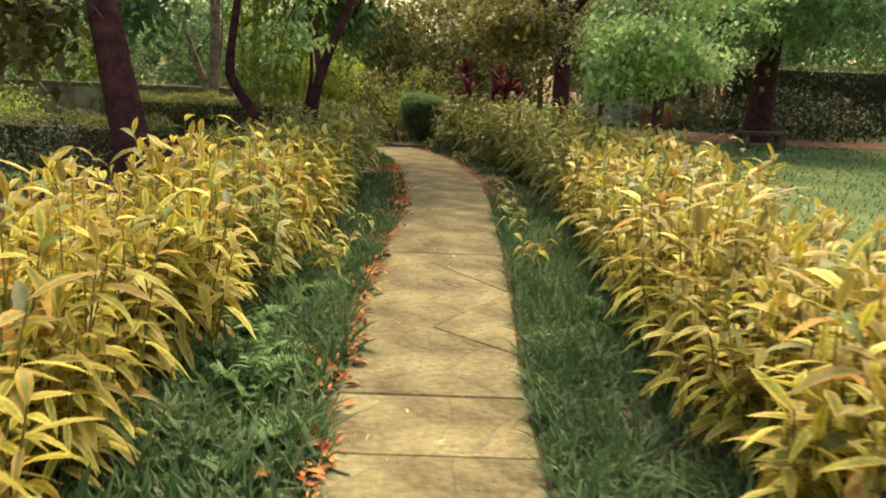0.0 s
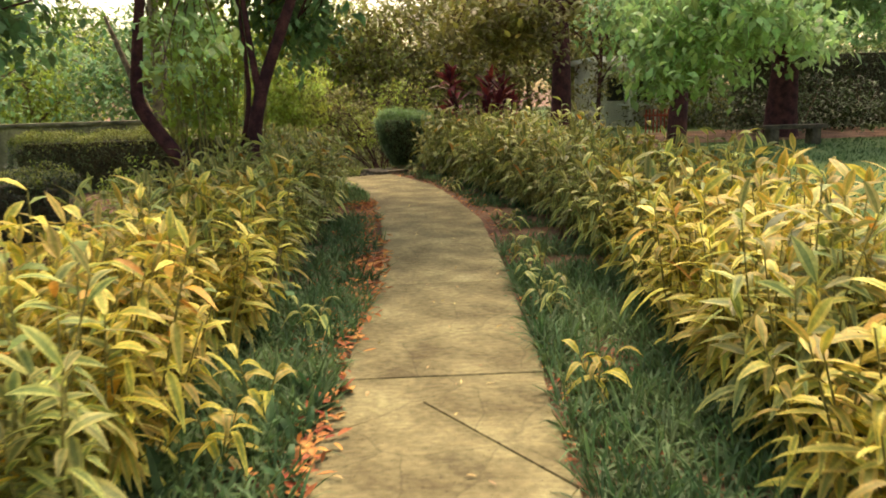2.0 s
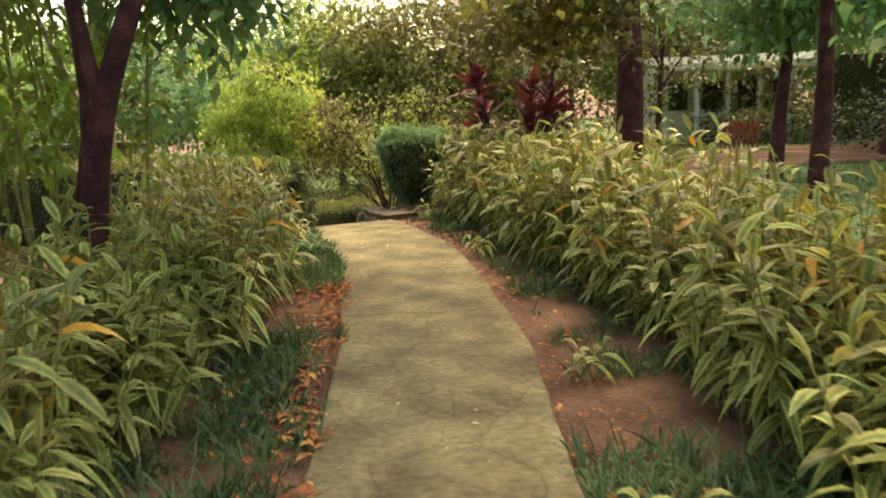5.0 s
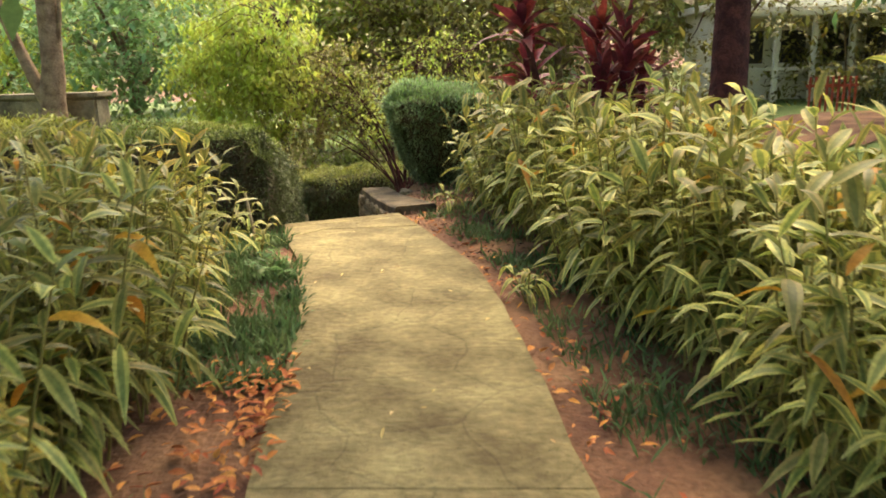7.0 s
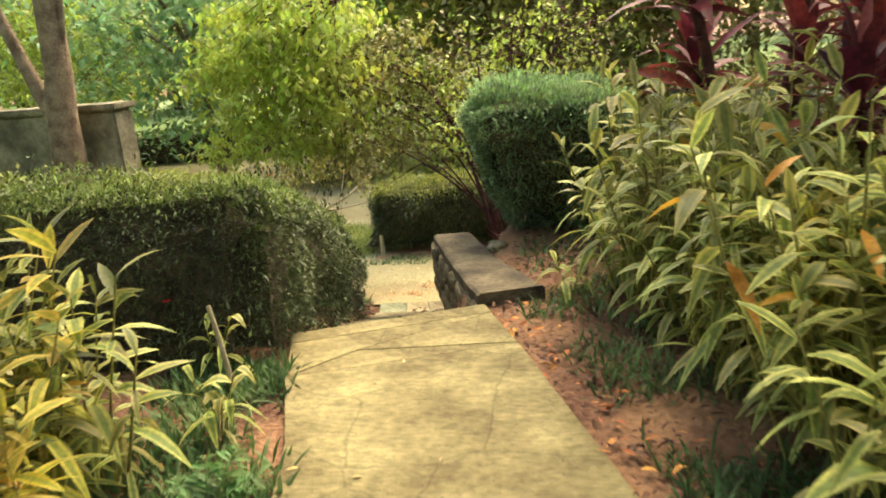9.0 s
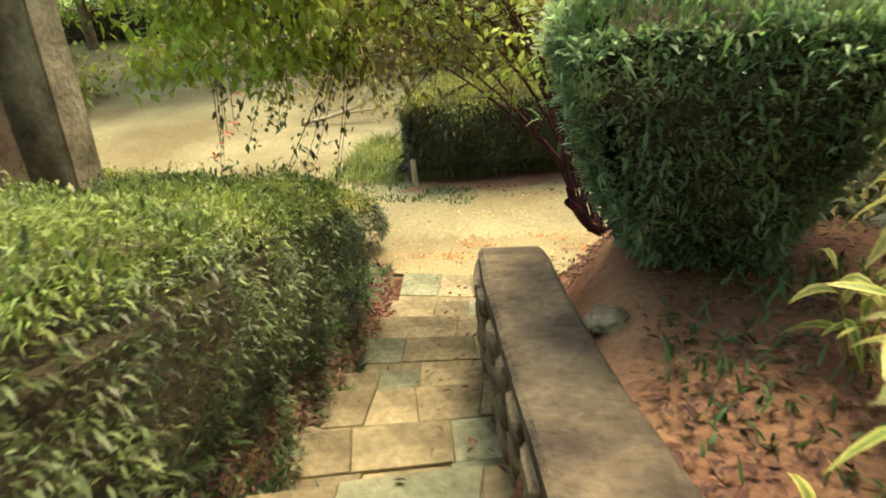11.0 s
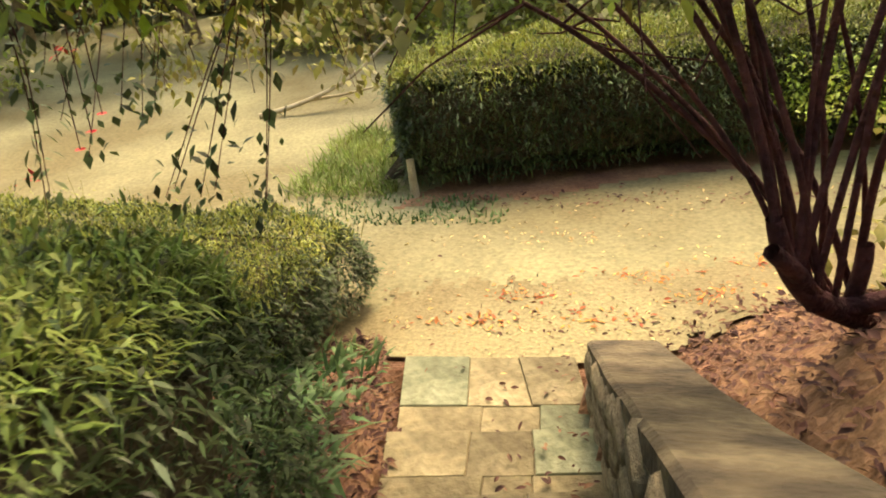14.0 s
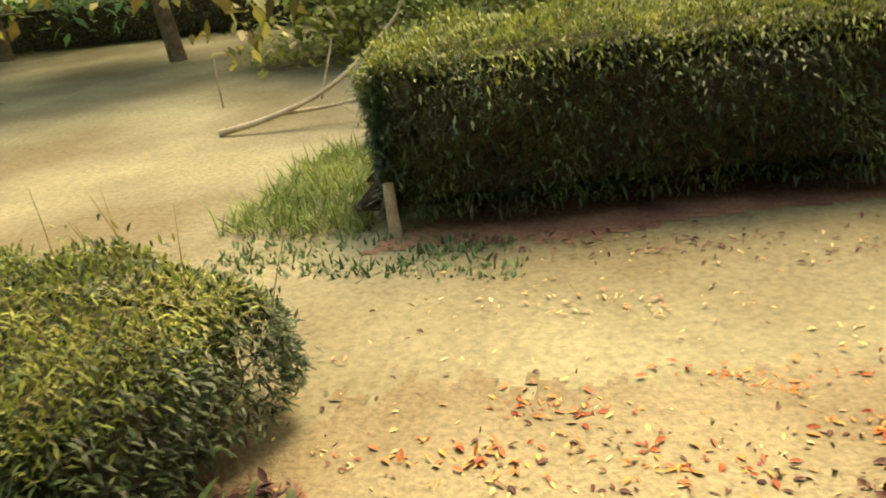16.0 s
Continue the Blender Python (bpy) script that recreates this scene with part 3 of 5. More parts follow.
edgeL = lambda yy: (np.interp(yy, *ROW_L) - 0.1, left_edge(yy) - 0.02 + 0.03 * math.sin(yy * 5))
edgeR = lambda yy: (right_edge(yy) + 0.02, np.interp(yy, *ROW_R) + 0.1)
grass_patch("verge_grass", clumped(24000, edgeL, 1.0, 12.0, lambda yy: 0.62 - 0.3 * (yy > 8.5)), 0.27, "long dark green grass between path and shrubs", 0.0058, 1.0)
grass_patch("verge_grass", clumped(26000, edgeR, 1.0, 10.2, lambda yy: 0.66 - 0.28 * (yy > 8.8)), 0.27, "long dark green grass between path and shrubs", 0.0058, 1.0)
grass_patch("verge_grass", clumped(4500, lambda yy: (right_edge(yy) + 0.15, np.interp(yy, *ROW_R) + 0.1), 11.0, 17.5, lambda yy: 0.36), 0.13, "thin tufts of grass on red soil", 0.006)
grass_patch("verge_grass", clumped(4500, lambda yy: (np.interp(yy, *ROW_L) - 0.1, left_edge(yy) + 0.02), 13.2, 16.2, lambda yy: 0.55), 0.15, "dark weeds and grass under the shrubs", 0.008)
grass_patch("broad_grass", clumped(2300, edgeL, 1.0, 6.5, lambda yy: 0.6), 0.3, "broad-bladed weeds beside the path", 0.015, 0.7, 0.8)
grass_patch("broad_grass", clumped(1300, lambda yy: (-3.0 - 0.1 * (yy - 20), -2.15 - 0.2 * (yy - 19.5)), 19.4, 21.9, lambda yy: 0.5), 0.25, "broad-bladed grass beside the lower steps", 0.014, 0.9, 0.8)
grass_patch("broad_grass", clumped(1700, lambda yy: (-1.75 - 0.2 * (yy - 17), -1.5 - 0.2 * (yy - 17)), 16.7, 20.5, lambda yy: 0.6), 0.17, "weeds between hedge and steps", 0.01, 0.7, 0.8)
grass_patch("broad_grass", clumped(1500, lambda yy: (-4.4, -2.75 - 0.2 * (yy - 20)), 19.9, 21.75, lambda yy: 0.65), 0.24, "broad-bladed grass beside the lower steps", 0.013, 0.9, 0.8)
grass_patch("lawn_grass", [(rng.uniform(2.9, 12), rng.uniform(1, 22)) for _ in range(30000)], 0.12, "green lawn grass", 0.008)
grass_patch("tall_grass", clumped(2600, lambda yy: (-4.2, -3.2), 24.1, 25.9, lambda yy: 0.8), 0.3, "yellow-green tuft of tall grass by the hedge", 0.005, 0.7, 1.1, M_GREENTIP)
grass_patch("verge_grass", clumped(1200, lambda yy: (-4.0, -2.2), 23.55, 24.1, lambda yy: 0.6), 0.1, "short green weeds along the hedge foot", 0.008)


def litter(name, pts, size, material, label):
    pts = np.asarray(pts)
    n = len(pts)
    P = pts.copy()
    D = rng.normal(0, 1, (n, 3))
    D[:, 2] = rng.normal(0.15, 0.15, n)
    L = size * rng.uniform(0.5, 1.3, n)
    V, F, _ = blades(P, D, L, L * rng.uniform(0.13, 0.27, n), rng.uniform(-0.1, 0.3, n), segs=3, cols=2, fold=0.5, belly=0.45)
    return tagged(quick(name, V, F, [material]), label, "fallen leaves", kind="stuff")


def on_ground(pts, lift):
    pts = np.asarray(pts)
    return np.column_stack([pts[:, 0], pts[:, 1], ground_z(pts[:, 0], pts[:, 1]) + lift])


pts = []
for c in rng.uniform(2.6, 13.5, 62):
    w = rng.uniform(0.03, 0.22)
    for _ in range(rng.integers(6, 26)):
        v = c + rng.normal(0, 0.17)
        pts.append((left_edge(v) + rng.uniform(-0.02, 0.09) - abs(rng.normal(0, w)), v))
litter("fallen_leaves", on_ground(pts, 0.05), 0.066, M_DRYLEAF, "orange-brown fallen leaves along the path edge")
litter("fallen_leaves", on_ground([(left_edge(v) - abs(rng.normal(0, 0.3)), v) for v in np.concatenate([rng.uniform(6.8, 9.6, 420), rng.uniform(10.5, 13.5, 420)])], 0.04), 0.06, M_DRYLEAF, "orange-brown fallen leaves along the path edge")
litter("fallen_leaves", on_ground([(right_edge(v) + abs(rng.normal(0, 0.25)), v) for v in rng.uniform(4, 17, 420)], 0.03), 0.055, M_DRYLEAF, "orange-brown fallen leaves on red soil")
litter("fallen_leaves", [(rng.uniform(left_edge(v), right_edge(v)), v, 0.006) for v in rng.uniform(2.5, 16.2, 90)], 0.04, M_PALELEAF, "a few pale dry leaves on the path")
litter("fallen_leaves", on_ground([(rng.normal(-1.6, 0.9), rng.normal(22.2, 0.25)) for _ in range(200)], 0.034), 0.03, M_PALELEAF, "dry leaves scattered at the foot of the steps")
litter("fallen_leaves", on_ground([(rng.uniform(-1.25, 0.6), rng.uniform(19.3, 22.3)) for _ in range(5200)], 0.02), 0.05, M_BROWNLEAF, "brown leaf litter on the bank beside the wall")
litter("fallen_leaves", on_ground([(rng.normal(-1.9, 0.32), rng.normal(23.3, 0.07)) for _ in range(70)] + [(rng.uniform(-3, 1), rng.uniform(22.4, 24.1)) for _ in range(160)], 0.032), 0.035, M_PALELEAF, "small dry leaves on the sandy road")
litter("fallen_leaves", on_ground([(rng.uniform(-2.6, 0.5), rng.normal(24.0, 0.12)) for _ in range(260)], 0.03), 0.04, M_BROWNLEAF, "brown leaves in front of the clipped hedge")


litter("fallen_leaves", on_ground([(rng.normal(-1.3, 1.0), rng.normal(22.15, 0.32)) for _ in range(300)], 0.034), 0.034, M_BROWNLEAF, "dark brown leaves scattered at the foot of the steps")
litter("fallen_leaves", on_ground([(-1.62 - 0.2 * (v - 17) - abs(rng.normal(0, 0.3)), v) for v in rng.uniform(17, 22, 3000)], 0.04), 0.05, M_BROWNLEAF, "brown leaf litter beside the steps")
litter("fallen_leaves", on_ground([(cx + rng.normal(0, 0.16), cy + rng.normal(0, 0.06)) for cx, cy in ((-1.9, 22.5), (-1.2, 22.75), (-0.9, 22.45), (-1.5, 22.25), (-2.2, 22.2), (-0.5, 22.9)) for _ in range(55)], 0.036), 0.04, M_DRYLEAF, "orange-brown dry leaves by the sandy road")
pts = []
for v in rng.uniform(17.0, 21.6, 1500):
    d = rng.uniform(-0.03, 0.2)
    pts.append((-1.44 - 1.03 * (v - 16.58) / 5.21 - d, v, float(ground_z(-1.44 - 1.03 * (v - 16.58) / 5.21 - 0.22, v)) - 0.2 * min(1, max(0, (0.1 - d) / 0.1)) + 0.03))
litter("fallen_leaves", pts, 0.05, M_BROWNLEAF, "brown leaves caught along the edge of the steps")
pts = []
for k in range(NSTEP):
    for _ in range(34):
        w, c = rng.uniform(0, 1), 1 - abs(rng.normal(0, 0.3))
        f0 = (NOSE[k] + (NOSE[k + 1] - NOSE[k]) * w - NOSE[0]) / (NOSE[-1] - NOSE[0])
        e0, e1 = TOP_L + (BOT_L - TOP_L) * f0, TOP_R + (BOT_R - TOP_R) * f0
        q = e0 + (e1 - e0) * min(0.97, max(0.03, c))
        pts.append((q[0], q[1], ZL * (k + 1) / NSTEP + 0.024))
litter("fallen_leaves", on_ground([(right_edge(min(v, 16.9)) + abs(rng.normal(0, 0.35)), v) for v in rng.uniform(14.5, 18.3, 700)], 0.03), 0.045, M_BROWNLEAF, "brown leaf litter on the soil by the wall")
litter("fallen_leaves", pts, 0.04, M_BROWNLEAF, "brown leaves lying on the stone steps")


litter("fallen_leaves", on_ground([(rng.uniform(-0.35, 1.0), rng.uniform(17.1, 19.4)) for _ in range(900)], 0.03), 0.05, M_BROWNLEAF, "brown leaf litter under the conifer bush")
grass_patch("verge_grass", clumped(700, lambda yy: (-0.3, 0.8), 17.2, 18.9, lambda yy: 0.45), 0.12, "thin weeds on the soil beside the wall", 0.007)


# ---- clipped hedges ----
def clipped(name, label, cx, cy, lx, ly, h, rz, n, leaf, mats, base=None, tipshare=0.5, round_=0.16, lift=0.0, side_gap=0.0, tipzone=0.14, tilt=0.0, up=0.35, fuzz=0, taper=0.0):
    """A sheared hedge: a twiggy core under a skin of small leaves; brighter top leaves paint in new growth and the
    light there.
    """
    ob = tagged(new(name), label, "hedge" if "hedge" in name else "shrub")
    z0 = float(ground_z(cx, cy)) if base is None else base
    ob.matrix_basis = pose(cx, cy, z0, tilt, 0, rz)
    bm = bmesh.new()
    bmesh.ops.create_cube(bm, size=1.0)
    bmesh.ops.subdivide_edges(bm, edges=bm.edges, cuts=7, use_grid_fill=True)
    for v in bm.verts:
        p = v.co.copy()
        w = noise.noise(p * 5 + Vector((cx, cy, 0))) * 0.015
        v.co = Vector((p.x * (lx - 0.27), p.y * (ly - 0.27), side_gap + (p.z + 0.5) * (h - 0.15 - side_gap))) * (1 + w)
        k = 1 - taper * max(0.0, 0.5 - p.z) ** 1.5
        v.co.x *= k
        v.co.y *= k
    bmesh.ops.bevel(bm, geom=[e for e in bm.edges if e.calc_face_angle(0) > 1.0], offset=round_ * 0.6, segments=2, affect="EDGES")
    part("inner_growth", bm, M_CORE, ob, "dark twiggy inside")
    rnd = np.random.default_rng(int(abs(cx * 100 + cy * 7)))
    areas = np.array([lx * ly, lx * h, lx * h, ly * h, ly * h])
    face = rnd.choice(5, n, p=areas / areas.sum())
    u, v = rnd.uniform(-0.5, 0.5, n), rnd.uniform(-0.5, 0.5, n)
    P, N = np.zeros((n, 3)), np.zeros((n, 3))
    for k, (ax, sg) in enumerate(((2, 1), (1, 1), (1, -1), (0, 1), (0, -1))):
        m = face == k
        if ax == 2:
            P[m] = np.column_stack([u[m] * lx, v[m] * ly, np.full(m.sum(), h)])
        elif ax == 1:
            P[m] = np.column_stack([u[m] * lx, np.full(m.sum(), sg * ly / 2), side_gap + (v[m] + 0.5) * (h - side_gap)])
        else:
            P[m] = np.column_stack([np.full(m.sum(), sg * lx / 2), u[m] * ly, side_gap + (v[m] + 0.5) * (h - side_gap)])
        N[m, ax] = sg
    half = np.array([lx / 2, ly / 2, h])
    q = np.clip(P, -half + round_, half - round_)
    d = P - q
    d[P[:, 2] < h - round_, 2] = 0
    ln = np.linalg.norm(d, axis=1, keepdims=True)
    P = np.where(ln > round_, q * np.array([1, 1, 1]) + d / np.maximum(ln, 1e-6) * round_ + np.where((P[:, 2] < h - round_)[:, None], np.array([0, 0, 1]) * (P - q), 0), P)
    bump = np.array([noise.noise((a * 2.2 + cx, b * 2.2, c * 2.2)) for a, b, c in P])[:, None]
    P = P + N * bump * 0.16 - N * rnd.uniform(0, 0.09, (n, 1)) + N * (rnd.uniform(0, 1, (n, 1)) > 0.93) * rnd.uniform(0, 0.1, (n, 1))
    if taper:
        P[:, :2] *= (1 - taper * np.clip(1 - P[:, 2:] / h, 0, 1) ** 1.5)
    D = N * 0.9 + rnd.normal(0, 0.7, (n, 3)) + np.array([0, 0, up])
    L = leaf * rnd.uniform(0.6, 1.4, n)
    V, F, _ = blades(P, D, L, L * 0.14, rnd.uniform(0, 0.6, n), segs=2, cols=1, fold=0.1, belly=0.4)
    # top leaves take the brighter material, as if lit from above
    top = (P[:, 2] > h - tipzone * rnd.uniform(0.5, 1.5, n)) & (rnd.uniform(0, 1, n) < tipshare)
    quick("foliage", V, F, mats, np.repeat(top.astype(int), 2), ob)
    if fuzz:
        # soft uneven new shoots standing out of the sheared top
        Q = np.column_stack([rnd.uniform(-0.5, 0.5, fuzz) * (lx - 0.1), rnd.uniform(-0.5, 0.5, fuzz) * (ly - 0.1), np.full(fuzz, h - 0.03)])
        rim = np.maximum(np.abs(Q[:, 0]) - lx / 2 + round_, 0) ** 2 + np.maximum(np.abs(Q[:, 1]) - ly / 2 + round_, 0) ** 2
        Q[:, 2] += np.sqrt(np.maximum(round_ ** 2 - rim, 0)) - round_ + 0.1 * np.array([noise.noise((a * 2.2 + cx, b * 2.2, 4.0)) for a, b, c in Q])
        drift = np.array([[noise.noise((a * 1.3, b * 1.3, cx)), noise.noise((a * 1.3, b * 1.3, cy)), 0.0] for a, b, c in Q])
        D = rnd.normal(0, 0.35, (fuzz, 3)) + drift * 1.6 + Q * [0.7, 0.7, 0] / [lx, ly, 1] + [0, 0, 0.75]
        L = rnd.uniform(0.03, 0.1, fuzz)
        V, F, _ = blades(Q, D, L, L * 0.04 + 0.001, rnd.uniform(0.2, 0.9, fuzz), segs=3, cols=1, fold=0.1, belly=0.35)
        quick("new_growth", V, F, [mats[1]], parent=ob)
    return ob


clipped("clipped_hedge", "clipped green hedge beside the steps, sides coloured as shaded, top as lit", -2.52, 17.8, 1.7, 4.0, 1.45, 12, 92000, 0.038, [M_HEDGE, M_GREENTIP], base=-0.99, tipshare=0.72, round_=0.34, tilt=-17.0, tipzone=0.17, fuzz=16000)
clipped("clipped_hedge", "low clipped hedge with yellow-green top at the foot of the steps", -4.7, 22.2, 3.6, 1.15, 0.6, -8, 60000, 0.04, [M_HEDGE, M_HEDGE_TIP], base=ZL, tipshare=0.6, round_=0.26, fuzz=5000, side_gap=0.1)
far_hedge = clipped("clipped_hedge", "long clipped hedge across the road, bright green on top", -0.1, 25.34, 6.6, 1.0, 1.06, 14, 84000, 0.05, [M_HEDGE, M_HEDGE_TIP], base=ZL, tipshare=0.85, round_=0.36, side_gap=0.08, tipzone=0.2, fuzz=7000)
for k in range(16):
    a = -3.0 + 0.4 * k + 0.1 * math.sin(k * 5.1)
    v, f = tube([(a, 0.12 * math.sin(k * 3.3), -0.08), (a + 0.03, 0.1 * math.sin(k * 3.3), 0.2), (a - 0.03, 0.05, 0.6)], [0.022, 0.018, 0.012], 6)
    quick("stem", v, f, [M_BARK_D], parent=far_hedge, smooth=True)
clipped("clipped_hedge", "clipped yellow-green hedge behind the shrub row", -5.0, 16.5, 3.8, 1.0, 0.98, 3, 26000, 0.055, [M_HEDGE, M_HEDGE_TIP], tipshare=0.9, tipzone=0.2, round_=0.2, fuzz=5000)
clipped("clipped_hedge", "shaded dark hedge with a yellow-green top behind the yellow row", -6.1, 11.6, 4.6, 1.0, 0.78, -4, 22000, 0.055, [M_HEDGE, M_HEDGE_TIP], tipshare=0.6, tipzone=0.12, round_=0.2, fuzz=2500)
clipped("clipped_hedge", "tall dark hedge closing the lawn behind the bench", 19.5, 28.6, 17.0, 1.6, 2.5, -6, 16000, 0.15, [M_HEDGE, M_TREE], tipshare=0.7)
clipped("clipped_hedge", "dark clipped hedge at the far side of the road", -16.5, 35.3, 17.0, 1.1, 1.0, 10, 12000, 0.14, [M_HEDGE, M_TREE], base=ZL, tipshare=0.7)
clipped("conifer_bush", "rounded blue-green clipped conifer bush beside the steps", -0.14, 19.04, 1.34, 1.34, 1.1, 0, 36000, 0.05, [M_CONIF, M_SPRAY], base=-0.04, round_=0.34, up=0.9, fuzz=2600, taper=0.6, tipshare=0.35, side_gap=0.02)


# ---- trees ----
def tree(label, x, y, trunk, r0, branches, clumps, leaf_mat, bark, per=60, spread=0.4, leaf=0.12, seed=1, base=None, name="tree", sides=10, hang=0.35):
    """trunk: points above the foot; branches: lists of points with their thickness; clumps: (centre, radii, count)."""
    rnd = np.random.default_rng(seed)
    ob = tagged(new(name), label, "tree")
    z0 = float(ground_z(x, y)) if base is None else base
    ob.location = (x, y, z0)
    tr = [(trunk[0][0], trunk[0][1], -0.15)] + list(trunk)
    v, f = limb(tr, r0 * 1.15, r0 * 0.45, sides)
    quick("trunk", v, f, [bark], parent=ob, smooth=True)
    for pts, r in branches:
        v, f = limb(pts, r, r * 0.25, 6)
        quick("limb", v, f, [bark], parent=ob, smooth=True)
    cs = []
    for c, rad, k in clumps:
        g = rnd.normal(0, 1, (k, 3))
        g /= np.linalg.norm(g, axis=1, keepdims=True)
        cs.append(np.array(c) + g * np.array(rad) * rnd.uniform(0.35, 1.0, (k, 1)))
    if cs:
        cs = np.concatenate(cs)
        V, F = foliage(cs, per, spread, leaf, rnd, hang=hang)
        quick("crown", V, F, [leaf_mat], parent=ob)
        tw = []
        for c in cs[::2]:
            o = np.array(trunk[-1]) * 0.5 + c * 0.5 + rnd.normal(0, 0.2, 3)
            tw.append(tube([o, (o + c) / 2 + rnd.normal(0, 0.1, 3), c], [0.02, 0.014, 0.006], 4))
        v, f = merged(tw)
        tagged(quick("branchwork", v, f, [bark], parent=ob), kind="stuff")
    return ob


def round_tree(x, y, h, r, leaf_mat, bark, seed, label, leaf=0.2, per=70, k=70, r0=0.16, low=0.35, base=None):
    rnd = np.random.default_rng(seed)
    lean = rnd.normal(0, 0.25, 2)
    tr = [(0, 0, 0), (lean[0] * 0.4, lean[1] * 0.4, h * 0.25), (lean[0], lean[1], h * 0.55)]
    br = []
    for i in range(5):
        a = i * 1.3 + rnd.uniform(0, 1)
        st = (lean[0] * 0.8, lean[1] * 0.8, h * (0.3 + 0.05 * i))
        br.append(([st, (st[0] + math.cos(a) * r * 0.4, st[1] + math.sin(a) * r * 0.4, st[2] + h * 0.15), (st[0] + math.cos(a) * r * 0.8, st[1] + math.sin(a) * r * 0.8, st[2] + h * 0.25)], r0 * 0.45))
    c = h * (low + 1) / 2
    return tree(label, x, y, tr, r0, br, [((lean[0], lean[1], c), (r, r, h * (1 - low) / 2), k)], leaf_mat, bark, per, 0.16 * r, leaf, seed, base)


# trees along the shrub rows
tree("tall tree with a straight dark reddish trunk", -3.15, 8.45, [(0, 0, 0), (-0.08, 0, 0.8), (-0.33, 0, 2.4), (-0.5, 0.1, 4.5)], 0.235, [], [((-0.6, 0.6, 5.2), (2.2, 2.2, 0.9), 45), ((-1.4, 0.3, 2.0), (0.6, 0.6, 0.5), 16)], M_TREE_D, M_BARK_D, 55, 0.35, 0.17, 3)
# high crown clumps of the next three are added out of view to shade path and rows
tree("slender tree with a sharply kinked dark trunk", -2.0, 11.1, [(0, 0, 0), (-0.32, 0.1, 0.65), (-0.8, 0.2, 1.32), (-0.88, 0.2, 1.6), (-0.82, 0.2, 2.1), (-0.72, 0.2, 2.8), (-0.6, 0.2, 4.5)], 0.085, [], [((-0.4, 0.6, 4.6), (2.2, 2.2, 0.7), 115)], M_TREE_B, M_BARK_D, 45, 0.35, 0.16, 4)
tree("forked dark-stemmed tree over the shrub row", -1.85, 11.6, [(0, 0, 0), (0.08, 0, 0.8), (0.22, 0, 1.5), (0.5, 0, 2.2), (1.0, 0, 3.4)], 0.095, [([(0.22, 0, 1.5), (0.14, 0, 2.2), (0.05, 0.1, 3.2)], 0.05), ([(-0.12, 0.1, 0), (-0.06, 0.1, 0.8), (0.08, 0.1, 1.6), (0.0, 0.1, 3.0)], 0.05)], [((0.5, 0.6, 4.4), (2.4, 2.6, 0.8), 105), ((-0.1, 3.6, 4.5), (2.2, 1.6, 0.6), 70), ((-0.9, 2.1, 3.7), (1.5, 1.7, 0.4), 60), ((-0.5, 1.3, 3.35), (1.0, 2.2, 0.3), 75), ((-1.7, -2.2, 2.35), (0.3, 0.5, 0.5), 20), ((1.6, 0.9, 4.9), (2.6, 1.9, 0.6), 75), ((2.0, 2.4, 5.0), (2.0, 1.5, 0.6), 40), ((-0.1, 4.3, 4.9), (2.3, 2.0, 0.5), 130), ((0.4, 1.2, 2.5), (0.5, 0.6, 0.5), 24)], M_TREE_B, M_BARK_D, 50, 0.28, 0.13, 5, hang=0.7)
tree("big dark-trunked tree beside the shrub row", 3.12, 19.1, [(0, 0, 0), (0.05, 0, 1.5), (0, 0.1, 3.5), (-0.4, 0, 6)], 0.24, [([(0, 0, 2.6), (-1.2, -2.5, 3.8), (-2.6, -5.6, 4.2)], 0.12), ([(0, 0, 3), (0.8, -4, 4.4), (0.4, -9, 3.6)], 0.12)], [((-2.9, -5.2, 4.3), (2.0, 2.4, 0.7), 55), ((1.2, 1.0, 6.2), (2.0, 2.0, 1.0), 40), ((-1.3, 2.2, 3.2), (1.6, 1.0, 1.2), 50), ((-1.3, -1.6, 2.75), (1.2, 0.8, 0.55), 42)], M_TREE_D, M_BARK_D, 60, 0.4, 0.15, 6)
tree("leafy tree with drooping bright foliage above the row", 4.7, 16.2, [(0, 0, 0), (0.05, 0, 1.6), (-0.2, -0.4, 3.2)], 0.13, [([(-0.2, -0.4, 3.0), (-0.5, -3.4, 3.6), (-1.9, -6.6, 2.6)], 0.07)], [((-1.95, -6.7, 1.95), (1.0, 1.1, 0.6), 66), ((-1.5, -5.6, 2.9), (1.2, 1.3, 0.5), 36), ((-2.2, -4.0, 3.5), (0.9, 1.4, 0.5), 40), ((0.4, -1.0, 3.3), (1.6, 1.6, 0.9), 50)], M_SPRAY, M_BARK_D, 70, 0.15, 0.085, 7, hang=0.7)
tree("slim tree on the far lawn", 5.98, 20.4, [(0, 0, 0), (0.05, 0, 1.2), (0.2, 0, 2.6)], 0.15, [], [((0, 0, 3.2), (2.0, 1.8, 1.1), 70)], M_TREE_B, M_BARK_D, 60, 0.35, 0.17, 17, hang=0.7)
tree("large shade tree with a thick flared dark trunk", 9.9, 23.3, [(0, 0, 0), (0, 0, 0.5), (0.05, 0, 2), (0.2, 0, 5)], 0.5, [], [((0, -2, 4.2), (5, 4, 1.6), 150), ((0.5, 3.2, 4.4), (5.0, 3.0, 1.2), 110)], M_TREE_B, M_BARK_D, 60, 0.55, 0.22, 8, hang=0.7)

